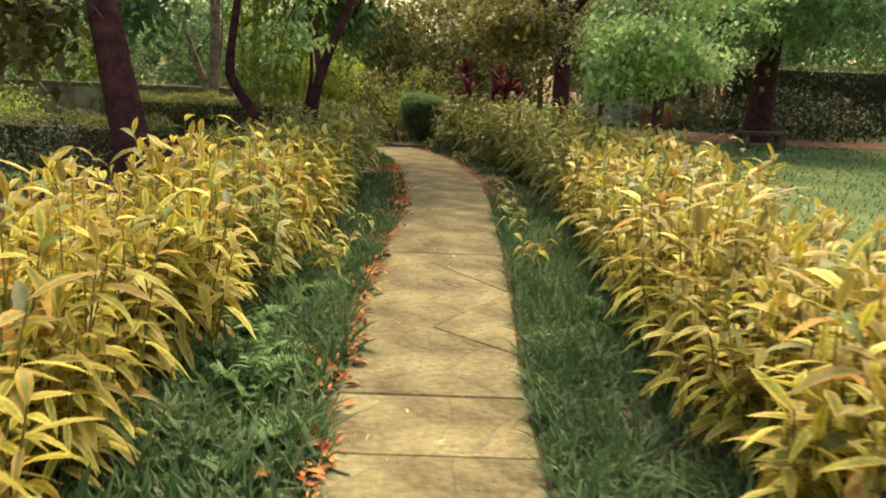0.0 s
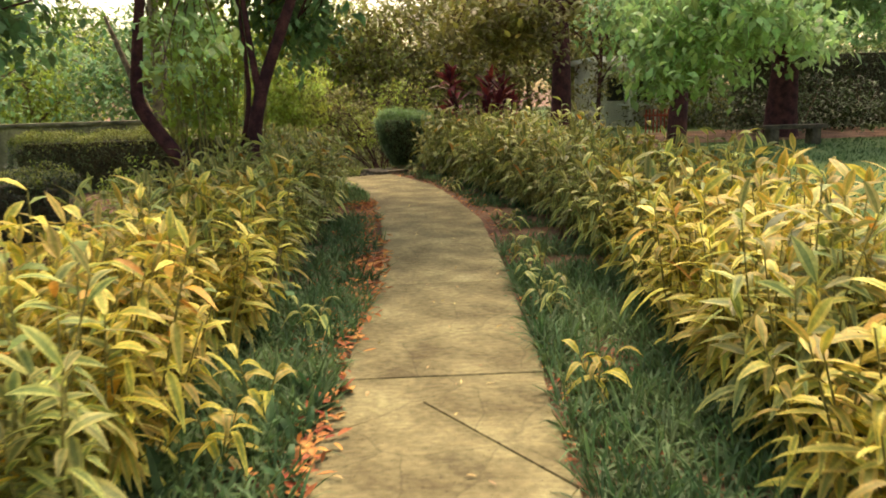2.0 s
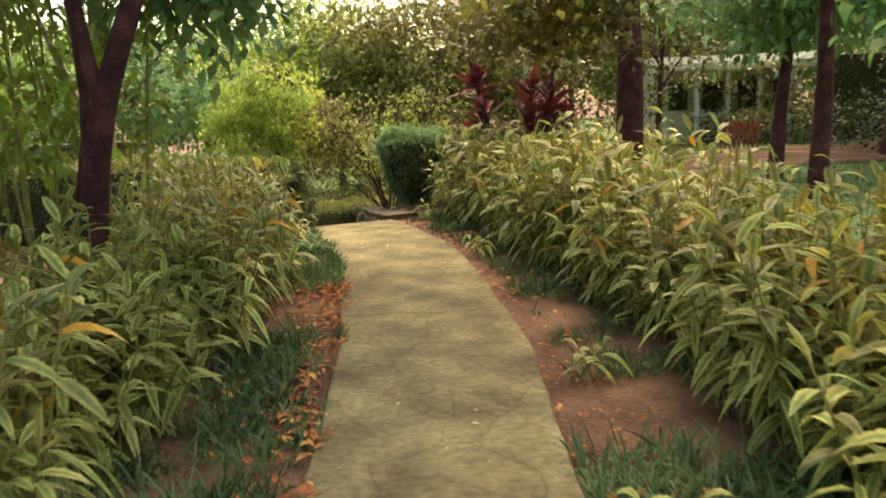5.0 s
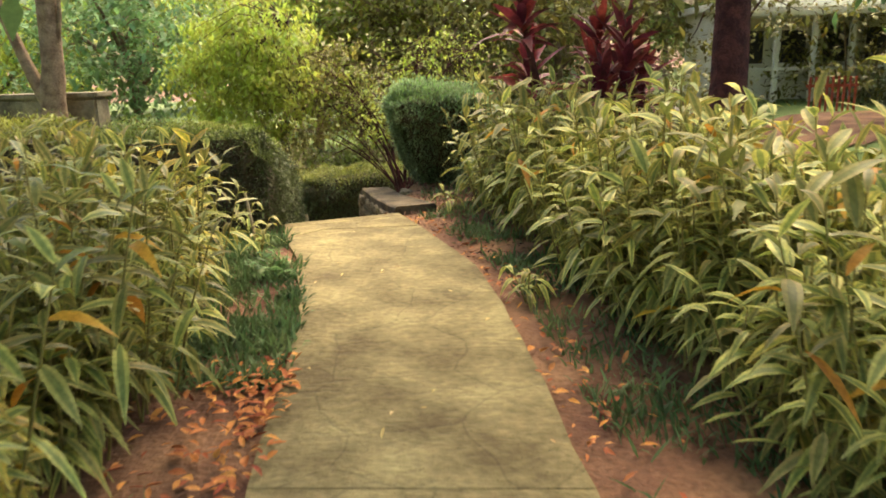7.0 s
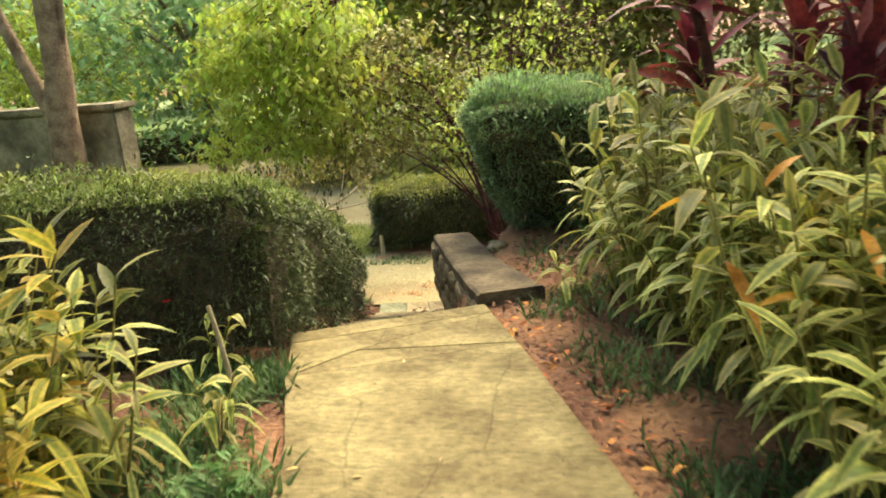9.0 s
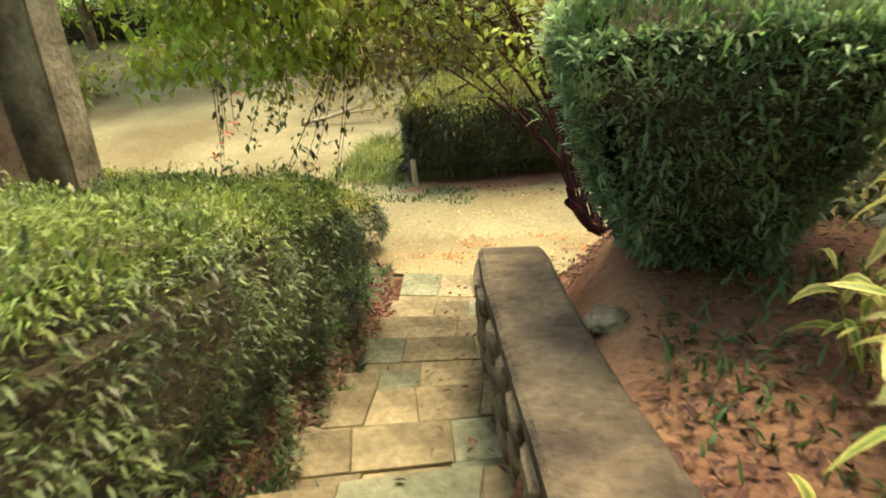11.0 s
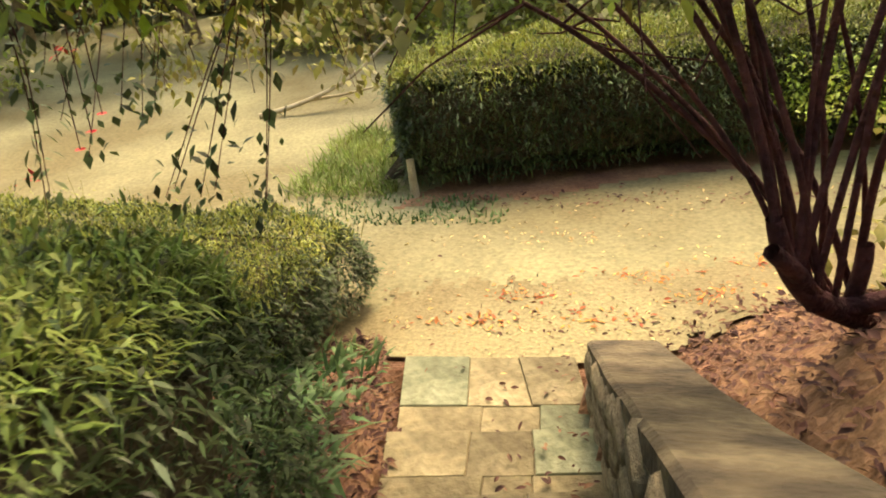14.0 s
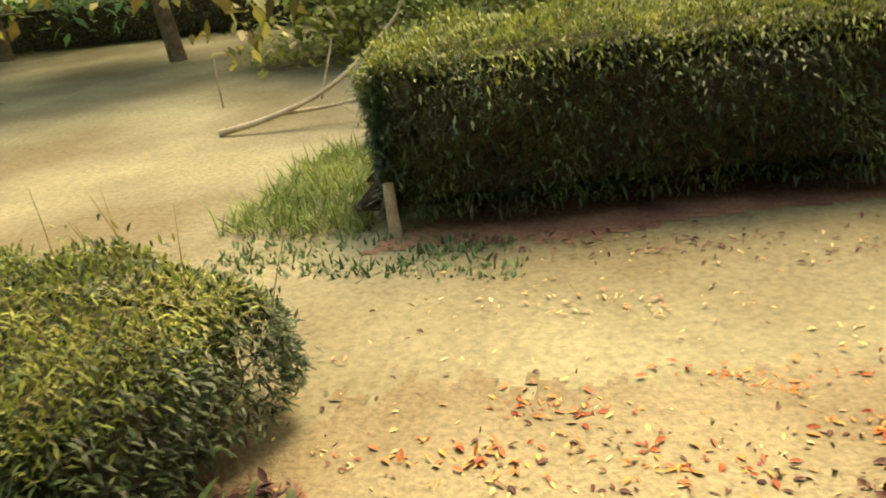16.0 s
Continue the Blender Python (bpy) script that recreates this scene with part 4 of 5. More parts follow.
# leafy branch of the forked tree that hangs low over the row
spray = tagged(new("hanging_branch"), "low hanging branch with fresh bright green leaves", "branch")
spray.location = (-1.35, 8.30, 1.95)
rb = np.random.default_rng(88)
C = np.clip(rb.normal(0, 1, (15, 3)), -1.6, 1.6) * [0.16, 0.2, 0.28]
lot = [tube([(0.25, 0.3, 1.6), (0.15, 0.15, 0.8), (0, 0, 0.3)], [0.02, 0.015, 0.01], 6)] + [tube([(0.1, 0.1, 0.6), c * 0.5 + [0, 0, 0.25], c], [0.008, 0.006, 0.003], 4) for c in C]
v, f = merged(lot)
quick("limb", v, f, [M_BARK_D], parent=spray)
V, F = foliage(C, 26, 0.08, 0.085, rb, hang=0.8)
quick("foliage", V, F, [M_SPRAY], parent=spray)

# many-stemmed myrtle that arches over the lower road
myr = tagged(new("crape_myrtle"), "many-stemmed bare-legged flowering shrub arching over the road", "tree")
FOOT = Vector((-0.58, 20.9, float(ground_z(-0.58, 20.9))))
myr.location = FOOT
v, f = limb([(0.6, 0.3, -0.45), (0.3, 0.12, -0.12), (0.02, 0, 0.08), (-0.14, -0.1, 0.2), (-0.24, -0.13, 0.34), (-0.29, -0.14, 0.5)], 0.058, 0.026, 9)
quick("trunk", v, f, [M_BARK_D], parent=myr, smooth=True)
rm = np.random.default_rng(21)
tips, lot = [], []
for i in range(20):
    w = rm.uniform(0, 1)
    st = np.array([np.interp(w, (0, 0.3, 0.65, 1), c) for c in ((0.04, -0.13, -0.235, -0.275), (0.01, -0.095, -0.13, -0.138), (0.08, 0.2, 0.34, 0.45))])
    if i < 13:
        end = np.array([-rm.uniform(0.6, 2.9), rm.uniform(-0.1, 1.7), rm.uniform(1.2, 2.3)])
    else:
        end = np.array([rm.uniform(-0.3, 1.2), rm.uniform(-0.2, 1.5), rm.uniform(1.6, 2.6)])
    up = np.array([0, 0, end[2]])
    side = np.array([end[0], end[1], 0])
    pts = [st, st + side * 0.1 + up * 0.3 + rm.normal(0, 0.02, 3), st + side * 0.32 + up * 0.66 + rm.normal(0, 0.04, 3), st + side * 0.62 + up * 0.92, st + side + up * 1.04]
    v, f = limb(pts, rm.uniform(0.009, 0.017), 0.004, 7)
    quick("stem", v, f, [M_BARK_D], parent=myr, smooth=True)
    for p in smoothed(pts, 5)[9:]:
        for _ in range(2):
            q = p + rm.normal(0, 0.26, 3) * [1, 1, 0.6]
            tips.append(q)
            lot.append(tube([p, (p + q) / 2 + rm.normal(0, 0.04, 3), q], [0.006, 0.004, 0.0025], 4))
for p in ((-2.9, 1.1, 1.25), (-2.6, 1.2, 1.3), (-2.2, 1.3, 1.2), (-3.2, 1.1, 1.2), (-1.9, 1.0, 1.35), (-2.4, 0.9, 1.35)):
    p = np.array(p)
    for k in range(3):
        q = p + [rm.normal(0, 0.12), rm.normal(0, 0.12), -rm.uniform(0.3, 0.62)]
        lot.append(tube([p + [0, 0, 0.7], p + rm.normal(0, 0.05, 3), q], [0.006, 0.005, 0.002], 4))
        for h in np.linspace(0, 1, 6):
            tips.append(p * (1 - h) + q * h)
# sprays that hang low over the small hedge
big, red = [], []
for p in ((-2.72, 20.95, -0.3), (-2.8, 21.0, -0.42), (-2.98, 21.05, -0.4), (-3.15, 21.05, -0.15), (-3.35, 21.0, -0.25), (-3.65, 21.0, -0.45), (-3.05, 21.15, 0.0), (-3.45, 21.15, 0.02)):
    p = np.array(p) - np.array(FOOT)
    o = p + [rm.uniform(0.1, 0.45), rm.uniform(-0.05, 0.2), rm.uniform(0.75, 1.0)]
    for k in range(2):
        q = p + rm.normal(0, 0.07, 3)
        line = smoothed([o, o * 0.5 + q * 0.5 + [0.06, 0.0, 0.12], q], 6)
        lot.append(tube(line, list(np.linspace(0.005, 0.0018, len(line))), 4))
        big.extend(line[2:])
    if p[0] < -2.8:
        red.append(p + [0, 0, 0.1])
V, F = foliage(np.array(big), 3, 0.035, 0.052, rm, hang=0.9)
quick("crown", V, F, [M_HEDGE], parent=myr)
V, F = foliage(np.array(red), 7, 0.02, 0.035, rm, hang=0.0)
quick("blossom", V, F, [M_FLOWER], parent=myr)
v, f = merged(lot)
quick("branchwork", v, f, [M_BARK_D], parent=myr)
tips = np.array(tips)
tips = tips[(tips[:, 2] > 1.25) | ((tips[:, 1] > 0.75) & (tips[:, 0] < -1.6))]
V, F = foliage(tips[tips[:, 0] > -1.2], 8, 0.1, 0.06, rm, hang=0.6)
quick("crown", V, F, [M_TREE_L], parent=myr)
V, F = foliage(tips[tips[:, 0] <= -1.2], 11, 0.09, 0.052, rm, hang=0.6)
quick("crown", V, F, [M_TREE_D], parent=myr)
C = np.array([-2.95, 20.8, 1.35]) - np.array(FOOT) + np.clip(rm.normal(0, 1, (170, 3)), -1.8, 1.8) * [0.5, 0.5, 0.52]
V, F = foliage(C, 52, 0.13, 0.08, rm, hang=0.9)
quick("crown", V, F, [M_TREE_L], parent=myr)
lot = []
for c in C[::4]:
    o = np.array([-1.7, -0.1, 2.9])
    lot.append(tube([o, (o + c) / 2 + [0, 0, 0.25], c], [0.008, 0.006, 0.003], 4))
v, f = merged(lot)
quick("branchwork", v, f, [M_BARK_D], parent=myr)
V, F = foliage(np.array([-1.95, 21.1, 0.95]) - np.array(FOOT) + np.clip(rm.normal(0, 1, (90, 3)), -1.8, 1.8) * [0.5, 0.4, 0.36], 24, 0.13, 0.07, rm, hang=0.7)
quick("crown", V, F, [M_TREE_D], parent=myr)
# sawn stubs and a low side limb at the foot
for pts, r in (([(-0.14, -0.1, 0.18), (-0.2, -0.14, 0.3), (-0.3, -0.2, 0.42)], 0.034), ([(-0.02, -0.02, 0.1), (0.0, -0.03, 0.28), (0.0, -0.03, 0.36)], 0.03), ([(-0.05, -0.05, 0.14), (0.25, -0.02, 0.2), (0.7, 0.1, 0.22)], 0.036)):
    c = smoothed(pts, 4)
    v, f = tube(c, [r * (1 - 0.2 * i / len(c)) for i in range(len(c))], 8)
    quick("stub", v, f, [M_BARK_D], parent=myr, smooth=True)

# left-hand trees by the road, and woods behind
tree("forked grey-barked tree beside the road", -6.0, 21.2, [(0, 0, 0), (0.0, 0, 1.2), (0.02, 0, 2.5), (0.12, 0, 3.4), (0.2, 0, 7.0)], 0.23, [([(0.0, 0, 2.35), (-0.3, 0, 3.1), (-0.95, 0, 5)], 0.13), ([(0.1, 0, 3.0), (0.3, 0, 3.7), (0.34, 0.1, 5)], 0.05)], [((0, 0, 7.6), (2.2, 2.2, 0.8), 40)], M_TREE_L, M_BARK, 60, 0.5, 0.2, 10)
far = random.Random(3)
WOODS = [(-9.5, 32, M_TREE_B), (-15, 34, M_TREE_L), (-3.5, 34, M_TREE_L), (-1.5, 32.5, M_TREE_D), (-5.5, 37, M_TREE_B), (-10, 40, M_TREE_L), (2.5, 31.5, M_TREE_D), (-7, 46, M_TREE_L), (-20, 42, M_TREE), (-14, 25, M_TREE_B), (-16, 18, M_TREE_L), (-12, 12, M_TREE_L),
         (-18, 7, M_TREE_L), (8, 36, M_TREE_D), (14, 38, M_TREE), (19, 33, M_TREE_B), (20, 25, M_TREE_B), (19, 14, M_TREE), (2, 38, M_TREE), (-2, 48, M_TREE_L), (28, 44, M_TREE), (-28, 30, M_TREE), (-12, 50, M_TREE), (10, 52, M_TREE), (5.2, 37.5, M_TREE_D), (11.5, 40, M_TREE)]
for i, (x, y, m) in enumerate(WOODS):
    round_tree(x, y, far.uniform(7, 9), far.uniform(2.8, 3.6), m, M_BARK, 40 + i, "leafy garden tree among other trees", leaf=0.22, per=75, k=86 if x < -6 else 100, low=0.1)
round_tree(6.4, 29.6, 6.0, 1.7, M_TREE_D, M_BARK_D, 77, "thin-crowned tree in front of the white building", leaf=0.16, per=45, k=42, low=0.12, r0=0.1)
for i in range(26):
    a = math.pi * 2 * i / 26
    x, y = 46 * math.cos(a), 22 + 46 * math.sin(a)
    round_tree(x, y, far.uniform(8.5, 11.0), 6.5, far.choice([M_TREE, M_TREE_L, M_TREE_B]), M_BARK_D, 90 + i, "distant tree closing the garden", leaf=0.6, per=60, k=100, low=0.02, r0=0.3)


def bush(x, y, r, h, m, seed, label, leaf=0.11, k=60, per=40, base=None):
    """A loose bush of several leaning stems."""
    rnd = np.random.default_rng(seed)
    ob = tagged(new("bush"), label, "bush", "background bushes")
    ob.location = (x, y, float(ground_z(x, y)) if base is None else base)
    for i in range(4):
        a = i * 1.6 + rnd.uniform(0, 1)
        v, f = limb([(0.08 * math.cos(a), 0.08 * math.sin(a), -0.05), (0.3 * r * math.cos(a), 0.3 * r * math.sin(a), h * 0.4), (0.6 * r * math.cos(a), 0.6 * r * math.sin(a), h * 0.8)], 0.02, 0.006, 5)
        quick("stem", v, f, [M_BARK], parent=ob, smooth=True)
    g = rnd.normal(0, 1, (k, 3))
    g /= np.linalg.norm(g, axis=1, keepdims=True)
    c = np.abs(g[:, 2:]) * [[0, 0, 1]] + g * [[1, 1, 0]]
    c = c * np.array([r, r, h]) * rnd.uniform(0.45, 1.0, (k, 1))
    V, F = foliage(c, per, 0.16 * r, leaf, rnd)
    quick("foliage", V, F, [m], parent=ob)
    return ob


BUSHES = {"bright": [bush(-10.5, 18.5, 1.4, 1.7, M_TREE_L, 1, "bright yellow-green loose leafy bush under trees"), bush(-9.5, 24.5, 1.2, 1.3, M_HEDGE_TIP, 2, "loose yellow-green leafy bush on bare soil")],
          "dark": [bush(0.9, 27.5, 1.5, 1.8, M_TREE_D, 3, "dark brownish-green loose leafy bush under trees"), bush(13.5, 26, 1.6, 1.6, M_HEDGE, 4, "dark green loose leafy bush under trees")],
          "blue": [bush(-8.6, 12.5, 1.3, 1.4, M_TREE_B, 5, "blue-green loose leafy bush under trees")]}
SPOTS = [("bright", -7.4, 19.6, 0.9), ("bright", -12.6, 21, 1.3), ("bright", -9, 21.8, 1.0), ("bright", -5.6, 13.0, 0.5), ("bright", -3.4, 12.6, 0.42), ("bright", -3.3, 16.6, 0.5), ("bright", -8.8, 15.2, 0.8), ("bright", -11.5, 27.5, 1.2), ("bright", -5.6, 31, 1.4),
         ("bright", -16, 30, 1.5), ("bright", -6.3, 17.2, 0.6), ("bright", -13.5, 15.5, 1.4), ("bright", -3.0, 30.0, 1.1), ("bright", 0.4, 26.5, 0.6), ("bright", 2.0, 27.0, 0.75), ("bright", -1.3, 26.3, 0.5), ("blue", -11, 24.0, 1.2), ("blue", -6.6, 10.6, 0.6), ("blue", -10, 9.0, 1.2), 
         ("dark", 2.3, 21.3, 0.9), ("dark", 0.9, 21.9, 0.8), ("dark", 2.8, 23.6, 0.9), ("dark", 2.6, 26.2, 1.3), ("dark", -1.5, 27.6, 1.0), ("dark", 4.9, 27.0, 1.15), ("dark", 4.6, 30.6, 1.0), ("dark", 10.4, 28.4, 0.8), ("dark", 11.5, 25.5, 1.2), ("dark", 16.5, 24, 1.4),
         ("dark", 15.5, 19, 1.3), ("dark", 17, 14, 1.4), ("dark", -4.6, 9.4, 0.5), ("dark", -5.0, 7.4, 0.5), ("dark", -5.4, 5.0, 0.6), ("dark", 2.2, 19.6, 0.55), ("dark", 9.5, 30, 1.4), ("dark", 13, 31, 1.5), ("dark", -0.5, 30.5, 1.3), ("dark", 3.3, 33, 1.5),
         ("dark", -7.5, 6.5, 0.9), ("dark", -8.5, 3.0, 1.2), ("dark", 18, 8, 1.5), ("dark", -1.6, 33.5, 1.3)]
ob = bush(-1.0, 8.25, 0.26, 0.55, M_TREE_B, 9, "small round-leaved green weed among the shrubs", leaf=0.09, k=14, per=7)
tagged(ob, category="weed")
for x, y, sc in ((1.2, 20.1, 0.75), (1.9, 20.0, 0.8), (2.5, 20.6, 0.85)):
    copy_thing(BUSHES["dark"][1], at(x, y, far.uniform(0, 360))).scale = (sc, sc, sc)
for x, y, sc in ((0.2, 24.9, 0.38), (1.0, 25.1, 0.42), (1.9, 25.3, 0.45)):
    ob = tagged(copy_thing(BUSHES["bright"][0], at(x, y, far.uniform(0, 360), 0.35)), "yellow-green creeper leaves overgrowing the clipped hedge")
    ob.scale = (sc, sc, sc)
for kind, x, y, sc in SPOTS:
    ob = copy_thing(BUSHES[kind][far.randrange(len(BUSHES[kind]))], at(x, y, far.uniform(0, 360)))
    ob.scale = (sc, sc, sc * far.uniform(0.85, 1.1))

def fern(x, y, h, seed):
    """A tuft of feathery fronds with narrow leaflets on both sides."""
    rnd = np.random.default_rng(seed)
    ob = tagged(new("fern"), "feathery green fern-like weed at the foot of the shrubs", "fern", "ferns by the path")
    ob.location = (x, y, float(ground_z(x, y)))
    for i in range(9):
        a, el = i * 2.4 + rnd.uniform(0, 0.6), rnd.uniform(0.7, 1.25)
        d = np.array([math.cos(a) * math.cos(el), math.sin(a) * math.cos(el), math.sin(el)])
        side = np.array([-math.sin(a), math.cos(a), 0.0])
        ln = h * rnd.uniform(0.8, 1.3)
        u = np.linspace(0, 1, 13)[:, None]
        rib = d * ln * u - np.array([0, 0, 0.45]) * ln * u ** 2 - np.array([0, 0, 0.02])
        P = np.repeat(rib[2:], 2, 0)
        D = np.tile(np.array([side, -side]), (11, 1)) + d * 0.6 + rnd.normal(0, 0.12, (22, 3))
        L = ln * 0.34 * np.repeat(1.05 - np.linspace(0, 0.85, 11), 2)
        V, F, _ = blades(P, D, L, L * 0.13, rnd.uniform(0.1, 0.5, 22), segs=2, cols=2, fold=0.2, belly=0.4)
        v, f = tube(list(rib), list(np.linspace(0.004, 0.0015, 13)), 4)
        V2, F2 = merged([(v, f), (V, F)])
        quick("frond", V2, F2, [M_FERN], parent=ob)


for i, (x, y, h) in enumerate(((-0.98, 4.3, 0.5), (-0.84, 3.9, 0.44), (-0.72, 3.4, 0.4), (-0.86, 5.0, 0.4), (-0.62, 2.85, 0.34), (-1.12, 15.0, 0.34), (1.3, 4.7, 0.42))):
    fern(x, y, h, 300 + i)

# ---- maroon cordylines ----
def cordyline(x, y, stems, h, seed):
    rnd = np.random.default_rng(seed)
    ob = tagged(new("cordyline"), "maroon-leaved cordyline with tufts of strap leaves", "plant")
    ob.location = (x, y, float(ground_z(x, y)))
    P, D = [], []
    for i in range(stems):
        t = np.array([rnd.normal(0, 0.35), rnd.normal(0, 0.3), h * rnd.uniform(0.55, 1.0)])
        v, f = tube([(t[0] * 0.4, t[1] * 0.4, -0.05), t * 0.6, t], [0.045, 0.038, 0.03], 7)
        quick("stem", v, f, [M_BARK_D], parent=ob)
        for k in range(26):
            a, el = k * 2.4, 0.3 + 1.1 * k / 26
            P.append(t + [0, 0, 0.012 * k - 0.2])
            D.append([math.cos(a) * math.cos(el), math.sin(a) * math.cos(el), math.sin(el)])
    n = len(P)
    V, F, _ = blades(np.array(P), np.array(D), rnd.uniform(0.35, 0.6, n), rnd.uniform(0.03, 0.055, n), rnd.uniform(0.1, 0.6, n), segs=4, cols=2)
    quick("foliage", V, F, [M_RED], parent=ob)


for i, (x, y, s, h) in enumerate(((1.2, 18.0, 4, 2.15), (2.2, 18.5, 2, 1.5), (1.75, 17.2, 2, 1.2))):
    cordyline(x, y, s, h, 60 + i)


# ---- bench, building, low wall, fence, posts ----
def box(name, size, loc, material, parent, bev=0.01, label="", rz=0):
    bm = bmesh.new()
    bmesh.ops.create_cube(bm, size=1.0, matrix=Matrix.Diagonal((*size, 1)))
    bmesh.ops.bevel(bm, geom=bm.edges[:], offset=bev, segments=2, affect="EDGES")
    ob = part(name, bm, material, parent, label)
    ob.location = loc
    ob.rotation_euler = (0, 0, radians(rz))
    return ob


bench = tagged(new("stone_bench"), "simple stone slab bench standing on the lawn", "bench")
bench.location = (8.96, 20.7, -0.01)
box("seat", (1.5, 0.42, 0.09), (0, 0, 0.42), M_WALLTOP, bench, 0.015)
for s in (-0.5, 0.5):
    box("leg", (0.22, 0.34, 0.39), (s, 0, 0.185), M_WALLTOP, bench, 0.015)

house = tagged(new("garden_building"), "small white-painted building seen through the trees", "building")
house.location = (8.7, 33.5, -0.03)
box("wall", (4.6, 4, 2.4), (0.4, 0, 1.2), M_WHITE, house, 0.02)
box("roof", (5.0, 4.6, 0.2), (0.4, 0, 2.5), M_WHITE, house, 0.03, "pale flat roof slab")
for k in range(4):
    win = box("window", (0.8, 0.1, 1.0), (-1.2 + 1.1 * k, -2.02, 1.4), M_WHITE, house, 0.01, "white window frame")
    box("pane", (0.64, 0.04, 0.84), (0, -0.05, 0), M_DARK, win, 0.006, "dark window glass")
box("porch_roof", (5.0, 1.5, 0.14), (0.4, -2.75, 2.2), M_WHITE, house, 0.02, "pale flat porch roof")
for k in range(6):
    box("porch_post", (0.12, 0.12, 2.1), (-1.9 + 0.92 * k, -3.3, 1.08), M_WHITE, house, 0.01)
box("porch_rail", (4.7, 0.07, 0.08), (0.4, -3.3, 0.85), M_WHITE, house, 0.01)

lowwall = tagged(new("wall_low"), "long low mossy masonry garden wall", "wall", kind="structure")
lowwall.location = (-5.5, 21.75, -1.7)
box("masonry", (7.0, 0.4, 2.7), (-3.5, 0.1, 1.3), M_MOUND, lowwall, 0.03, rz=-2)
box("coping", (7.1, 0.5, 0.08), (-3.5, 0.1, 2.69), M_MOUND, lowwall, 0.02, "weathered stone top course", rz=-2)

fence = tagged(new("picket_fence"), "short red-painted picket fence on the lawn", "fence")
fence.location = (7.4, 27.2, -0.02)
for k in range(9):
    box("picket", (0.05, 0.025, 0.75), (k * 0.12, 0, 0.37), M_REDWOOD, fence, 0.006)
box("rail", (1.1, 0.03, 0.06), (0.48, 0.03, 0.55), M_REDWOOD, fence, 0.006)

post = tagged(new("hedge_post"), "short pale post under the end of the hedge", "post")
post.location = (-3.02, 24.1, ZL - 0.03)
v, f = tube([(0, 0, 0), (-0.01, 0.02, 0.16), (-0.02, 0.04, 0.33)], [0.04, 0.036, 0.032], 9)
quick("shaft", v, f, [M_POST], parent=post, smooth=True)
stake = tagged(new("stake"), "thin pale wooden stake in front of the hedge", "stake")
stake.location = (-1.5, 15.95, -0.05)
v, f = tube([(0.03, 0, 0), (0, 0, 0.25), (-0.03, 0, 0.45)], [0.014, 0.013, 0.011], 7)
quick("shaft", v, f, [M_POST], parent=stake, smooth=True)

branch = tagged(new("fallen_branch"), "fallen bare forked branch lying on the sandy road", "branch")
branch.location = (-5.6, 26.6, ZL + 0.0)
for k, (pts, r) in enumerate((([(0, 0, 0.02), (0.5, 0.12, 0.12), (1.1, 0.3, 0.35), (1.7, 0.5, 0.85), (1.85, 0.55, 1.15)], 0.036), ([(0.55, 0.15, 0.14), (1.1, 0.35, 0.16), (1.9, 0.5, 0.3)], 0.024), ([(0.9, 0.45, 0.2), (1.0, 0.5, 0.5), (1.05, 0.6, 0.75)], 0.014))):
    v, f = limb(pts, r, 0.006, 6)
    quick("limb", v, f, [M_POST], parent=branch, smooth=True)
stick = tagged(new("stick"), "thin upright stick in the sandy ground", "stick")
stick.location = (-6.3, 27.9, ZL - 0.03)
v, f = tube([(0, 0, 0), (0, 0, 0.3), (0.01, 0, 0.62)], [0.014, 0.013, 0.01], 6)
quick("shaft", v, f, [M_POST], parent=stick)


# ---- rocks beside the steps ----
def rock(x, y, r, seed, lift=0.0):
    bm = bmesh.new()
    bmesh.ops.create_icosphere(bm, subdivisions=3, radius=r)
    for v in bm.verts:
        n = noise.noise(v.co * (1.6 / r) + Vector((seed, 0, 0)))
        v.co *= 1 + 0.35 * n
        v.co.z *= 0.55
    me = bpy.data.meshes.new("rock")
    bm.to_mesh(me)
    bm.free()
    me.materials.append(M_WALL)
    ob = tagged(new("rock", me), "rounded pale stone half sunk in red soil", "rock", "stones by the steps")
    ob.location = (x, y, float(ground_z(x, y)) + lift)
    return ob


for i, (x, y, r) in enumerate(((-2.2, 19.75, 0.17), (-2.05, 19.25, 0.09), (-0.78, 19.2, 0.11), (-0.5, 18.35, 0.08), (-2.35, 20.3, 0.08), (-0.85, 19.75, 0.07), (-1.75, 18.3, 0.09), (-1.72, 17.9, 0.07))):
    rock(x, y, r, i * 3.1, 0.02)


# ---- rubble stones in the face of the side wall ----
def face_stone(seed):
    bm = bmesh.new()
    bmesh.ops.create_icosphere(bm, subdivisions=2, radius=0.5)
    for v in bm.verts:
        v.co = Vector([math.copysign(abs(c * 2) ** 0.6 / 2, c) for c in v.co]) * (1 + 0.22 * noise.noise(v.co * 3 + Vector((seed, seed, 0))))
    me = bpy.data.meshes.new("stone")
    bm.to_mesh(me)
    bm.free()
    me.materials.append(M_WALL)
    return me


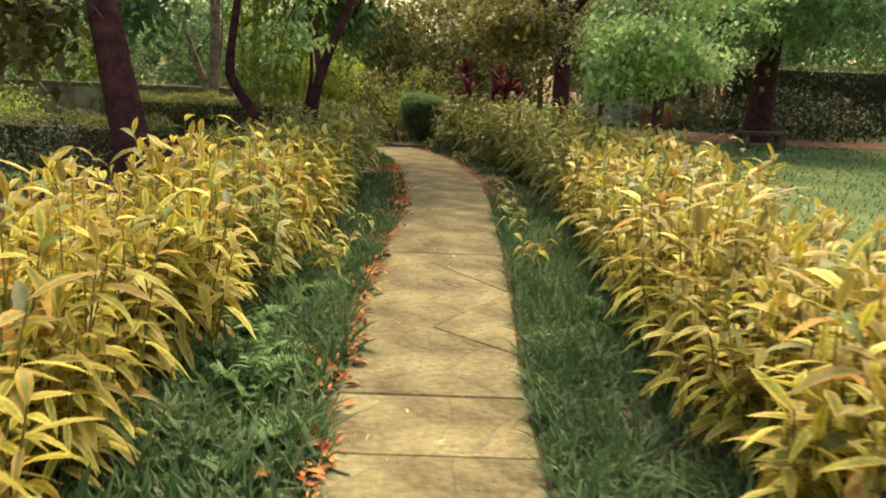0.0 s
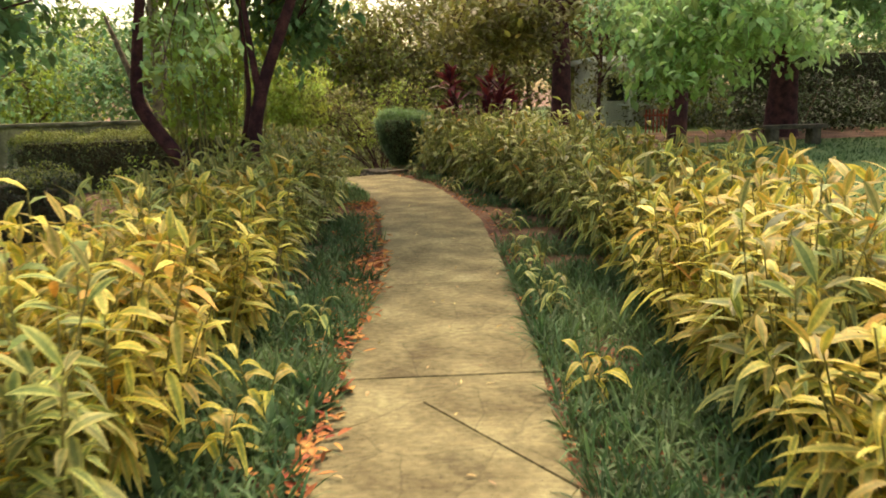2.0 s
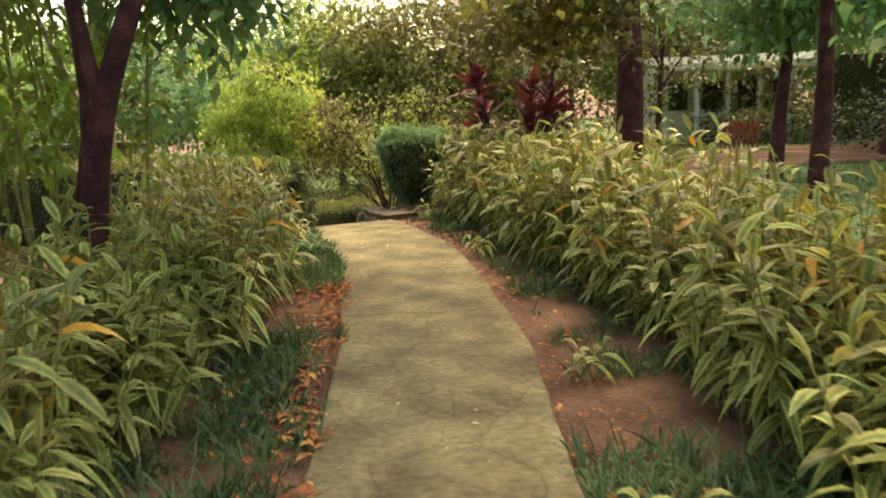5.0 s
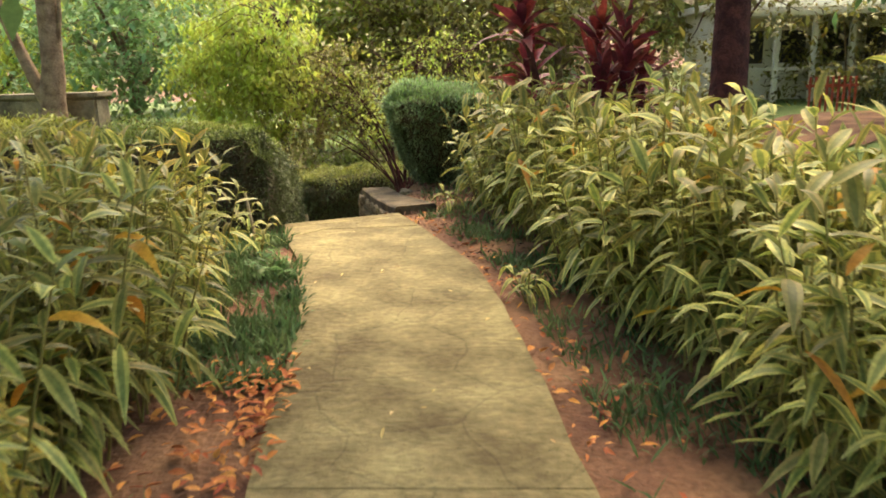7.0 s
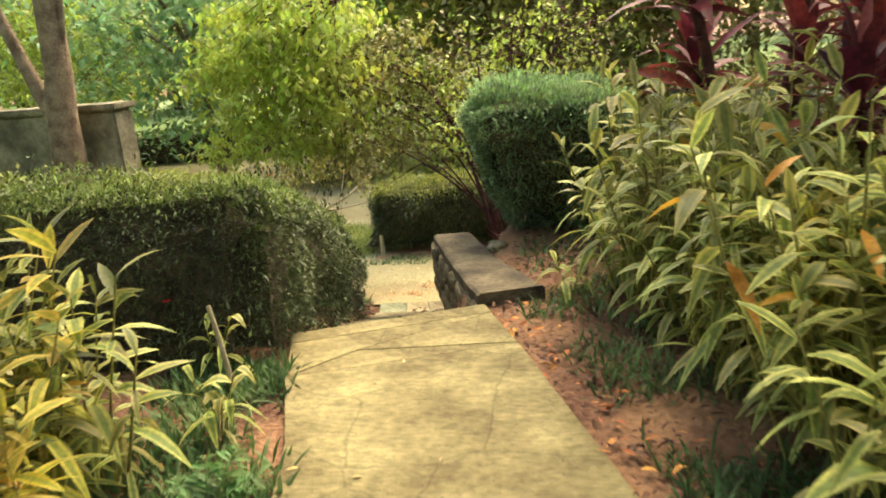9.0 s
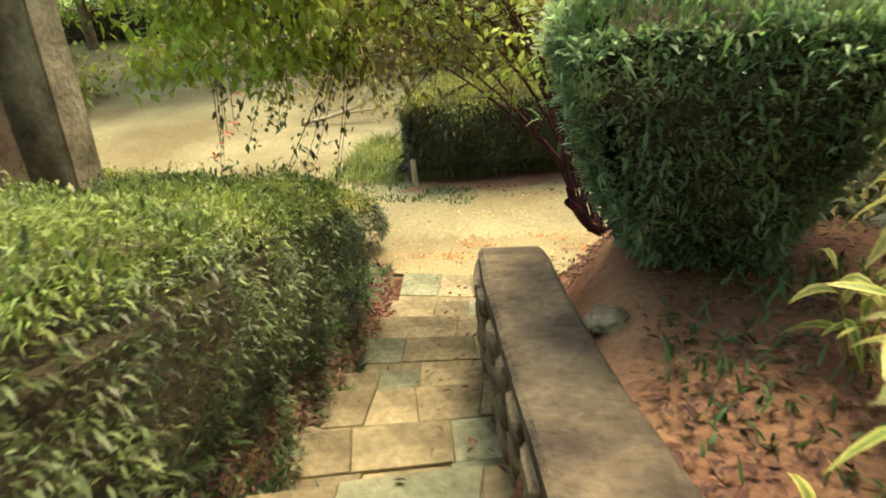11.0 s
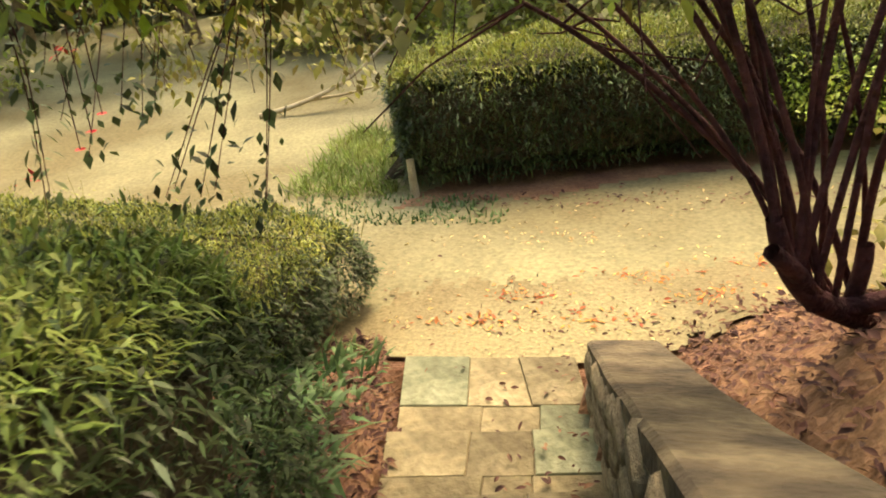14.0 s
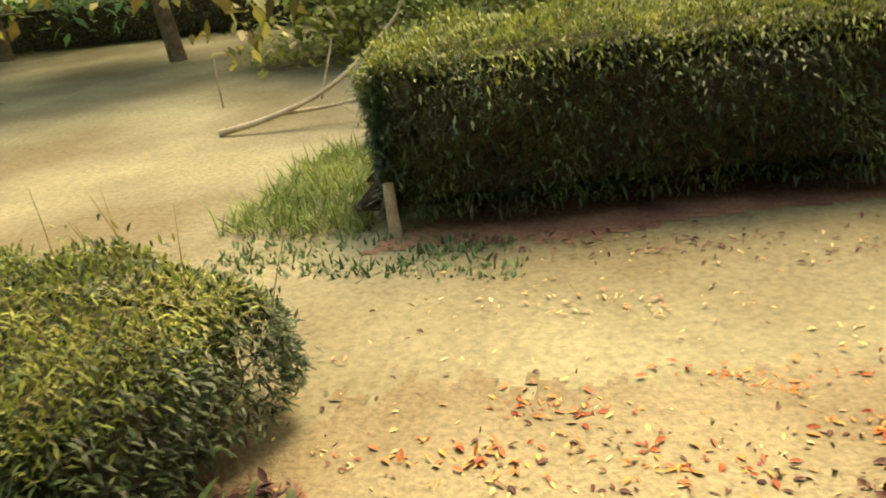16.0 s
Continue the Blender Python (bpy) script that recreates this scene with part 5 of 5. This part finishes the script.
FACES = [face_stone(i * 5.3) for i in range(5)]
curve = smoothed(WL, 8)
for row in range(3):
    acc = rs.uniform(0, 0.1)
    for p, q in zip(curve[:-1], curve[1:]):
        acc += float(np.linalg.norm(q - p))
        size = rs.uniform(0.14, 0.24)
        if acc < size:
            continue
        acc = 0.0
        ob = new("stone", rs.choice(FACES))
        ob.parent = wall
        ob.location = (p[0] + 0.015, p[1], p[2] - 0.13 - row * 0.14 + rs.uniform(-0.02, 0.02))
        ob.scale = (0.09, size, rs.uniform(0.11, 0.15))
        ob.rotation_euler = (rs.uniform(-0.15, 0.15), 0, math.atan2(q[1] - p[1], q[0] - p[0]) - math.pi / 2)

# ---- bamboo clump behind the row ----
bam = tagged(new("bamboo_clump"), "clump of thin upright green bamboo canes behind the shrubs", "bamboo")
bam.location = (-2.45, 12.3, -0.05)
leafs = []
for k in range(18):
    a = np.array([rs.uniform(-0.5, 0.5), rs.uniform(-0.4, 0.4), 0])
    t = a + [rs.uniform(-0.5, 0.5), rs.uniform(-0.3, 0.3), rs.uniform(3.0, 4.2)]
    v, f = tube([a, (a + t) / 2 + [rs.uniform(-0.06, 0.06), 0, 0], t], [0.013, 0.011, 0.006], 6)
    quick("cane", v, f, [M_STEM], parent=bam, smooth=True)
    for h in np.linspace(0.35, 1, 9):
        leafs.append(a * (1 - h) + t * h)
V, F = foliage(np.array(leafs), 12, 0.14, 0.11, np.random.default_rng(77), hang=0.7)
quick("foliage", V, F, [M_TREE_L], parent=bam)

# ---- long shoots that stand up out of the low hedge ----
shoot = tagged(new("shoots"), "thin bare shoots standing up from the low hedge", "twigs", kind="stuff")
shoot.location = (-3.9, 22.2, ZL + 0.5)
lot = []
for k in range(26):
    a = np.array([rs.uniform(-1.3, 1.1), rs.uniform(-0.4, 0.4), 0.0])
    t = a + [rs.uniform(-0.1, 0.1), rs.uniform(-0.1, 0.1), rs.uniform(0.22, 0.42)]
    lot.append(tube([a, (a + t) / 2 + [rs.uniform(-0.02, 0.02), 0, 0], t], [0.0028, 0.0022, 0.001], 4))
v, f = merged(lot)
tagged(quick("twig", v, f, [M_STEM], parent=shoot), kind="stuff")

# ---- red blossoms on the hanging twigs ----
for k, (x, y, z) in enumerate(((-4.06, 21.9, -0.44), (-4.0, 21.95, -0.36), (-4.12, 21.85, -0.52), (-1.95, 16.3, 0.3))):
    fl = tagged(new("blossom"), "small red blossom on a thin twig", "flower", "red blossoms")
    fl.location = (x, y, z)
    V, F, _ = blades(np.zeros((7, 3)), np.array([[math.cos(i * 0.9), math.sin(i * 0.9), 0.5] for i in range(7)]), np.full(7, 0.035), np.full(7, 0.013), np.full(7, 0.3), segs=3, cols=2)
    quick("petals", V, F, [M_FLOWER], parent=fl)
    v, f = tube([(0, 0, 0), (0.01, 0.01, 0.2), (0.03, 0.02, 0.55 if k < 3 else -0.3)], [0.003, 0.004, 0.005], 4)
    quick("twig", v, f, [M_BARK_D], parent=fl)
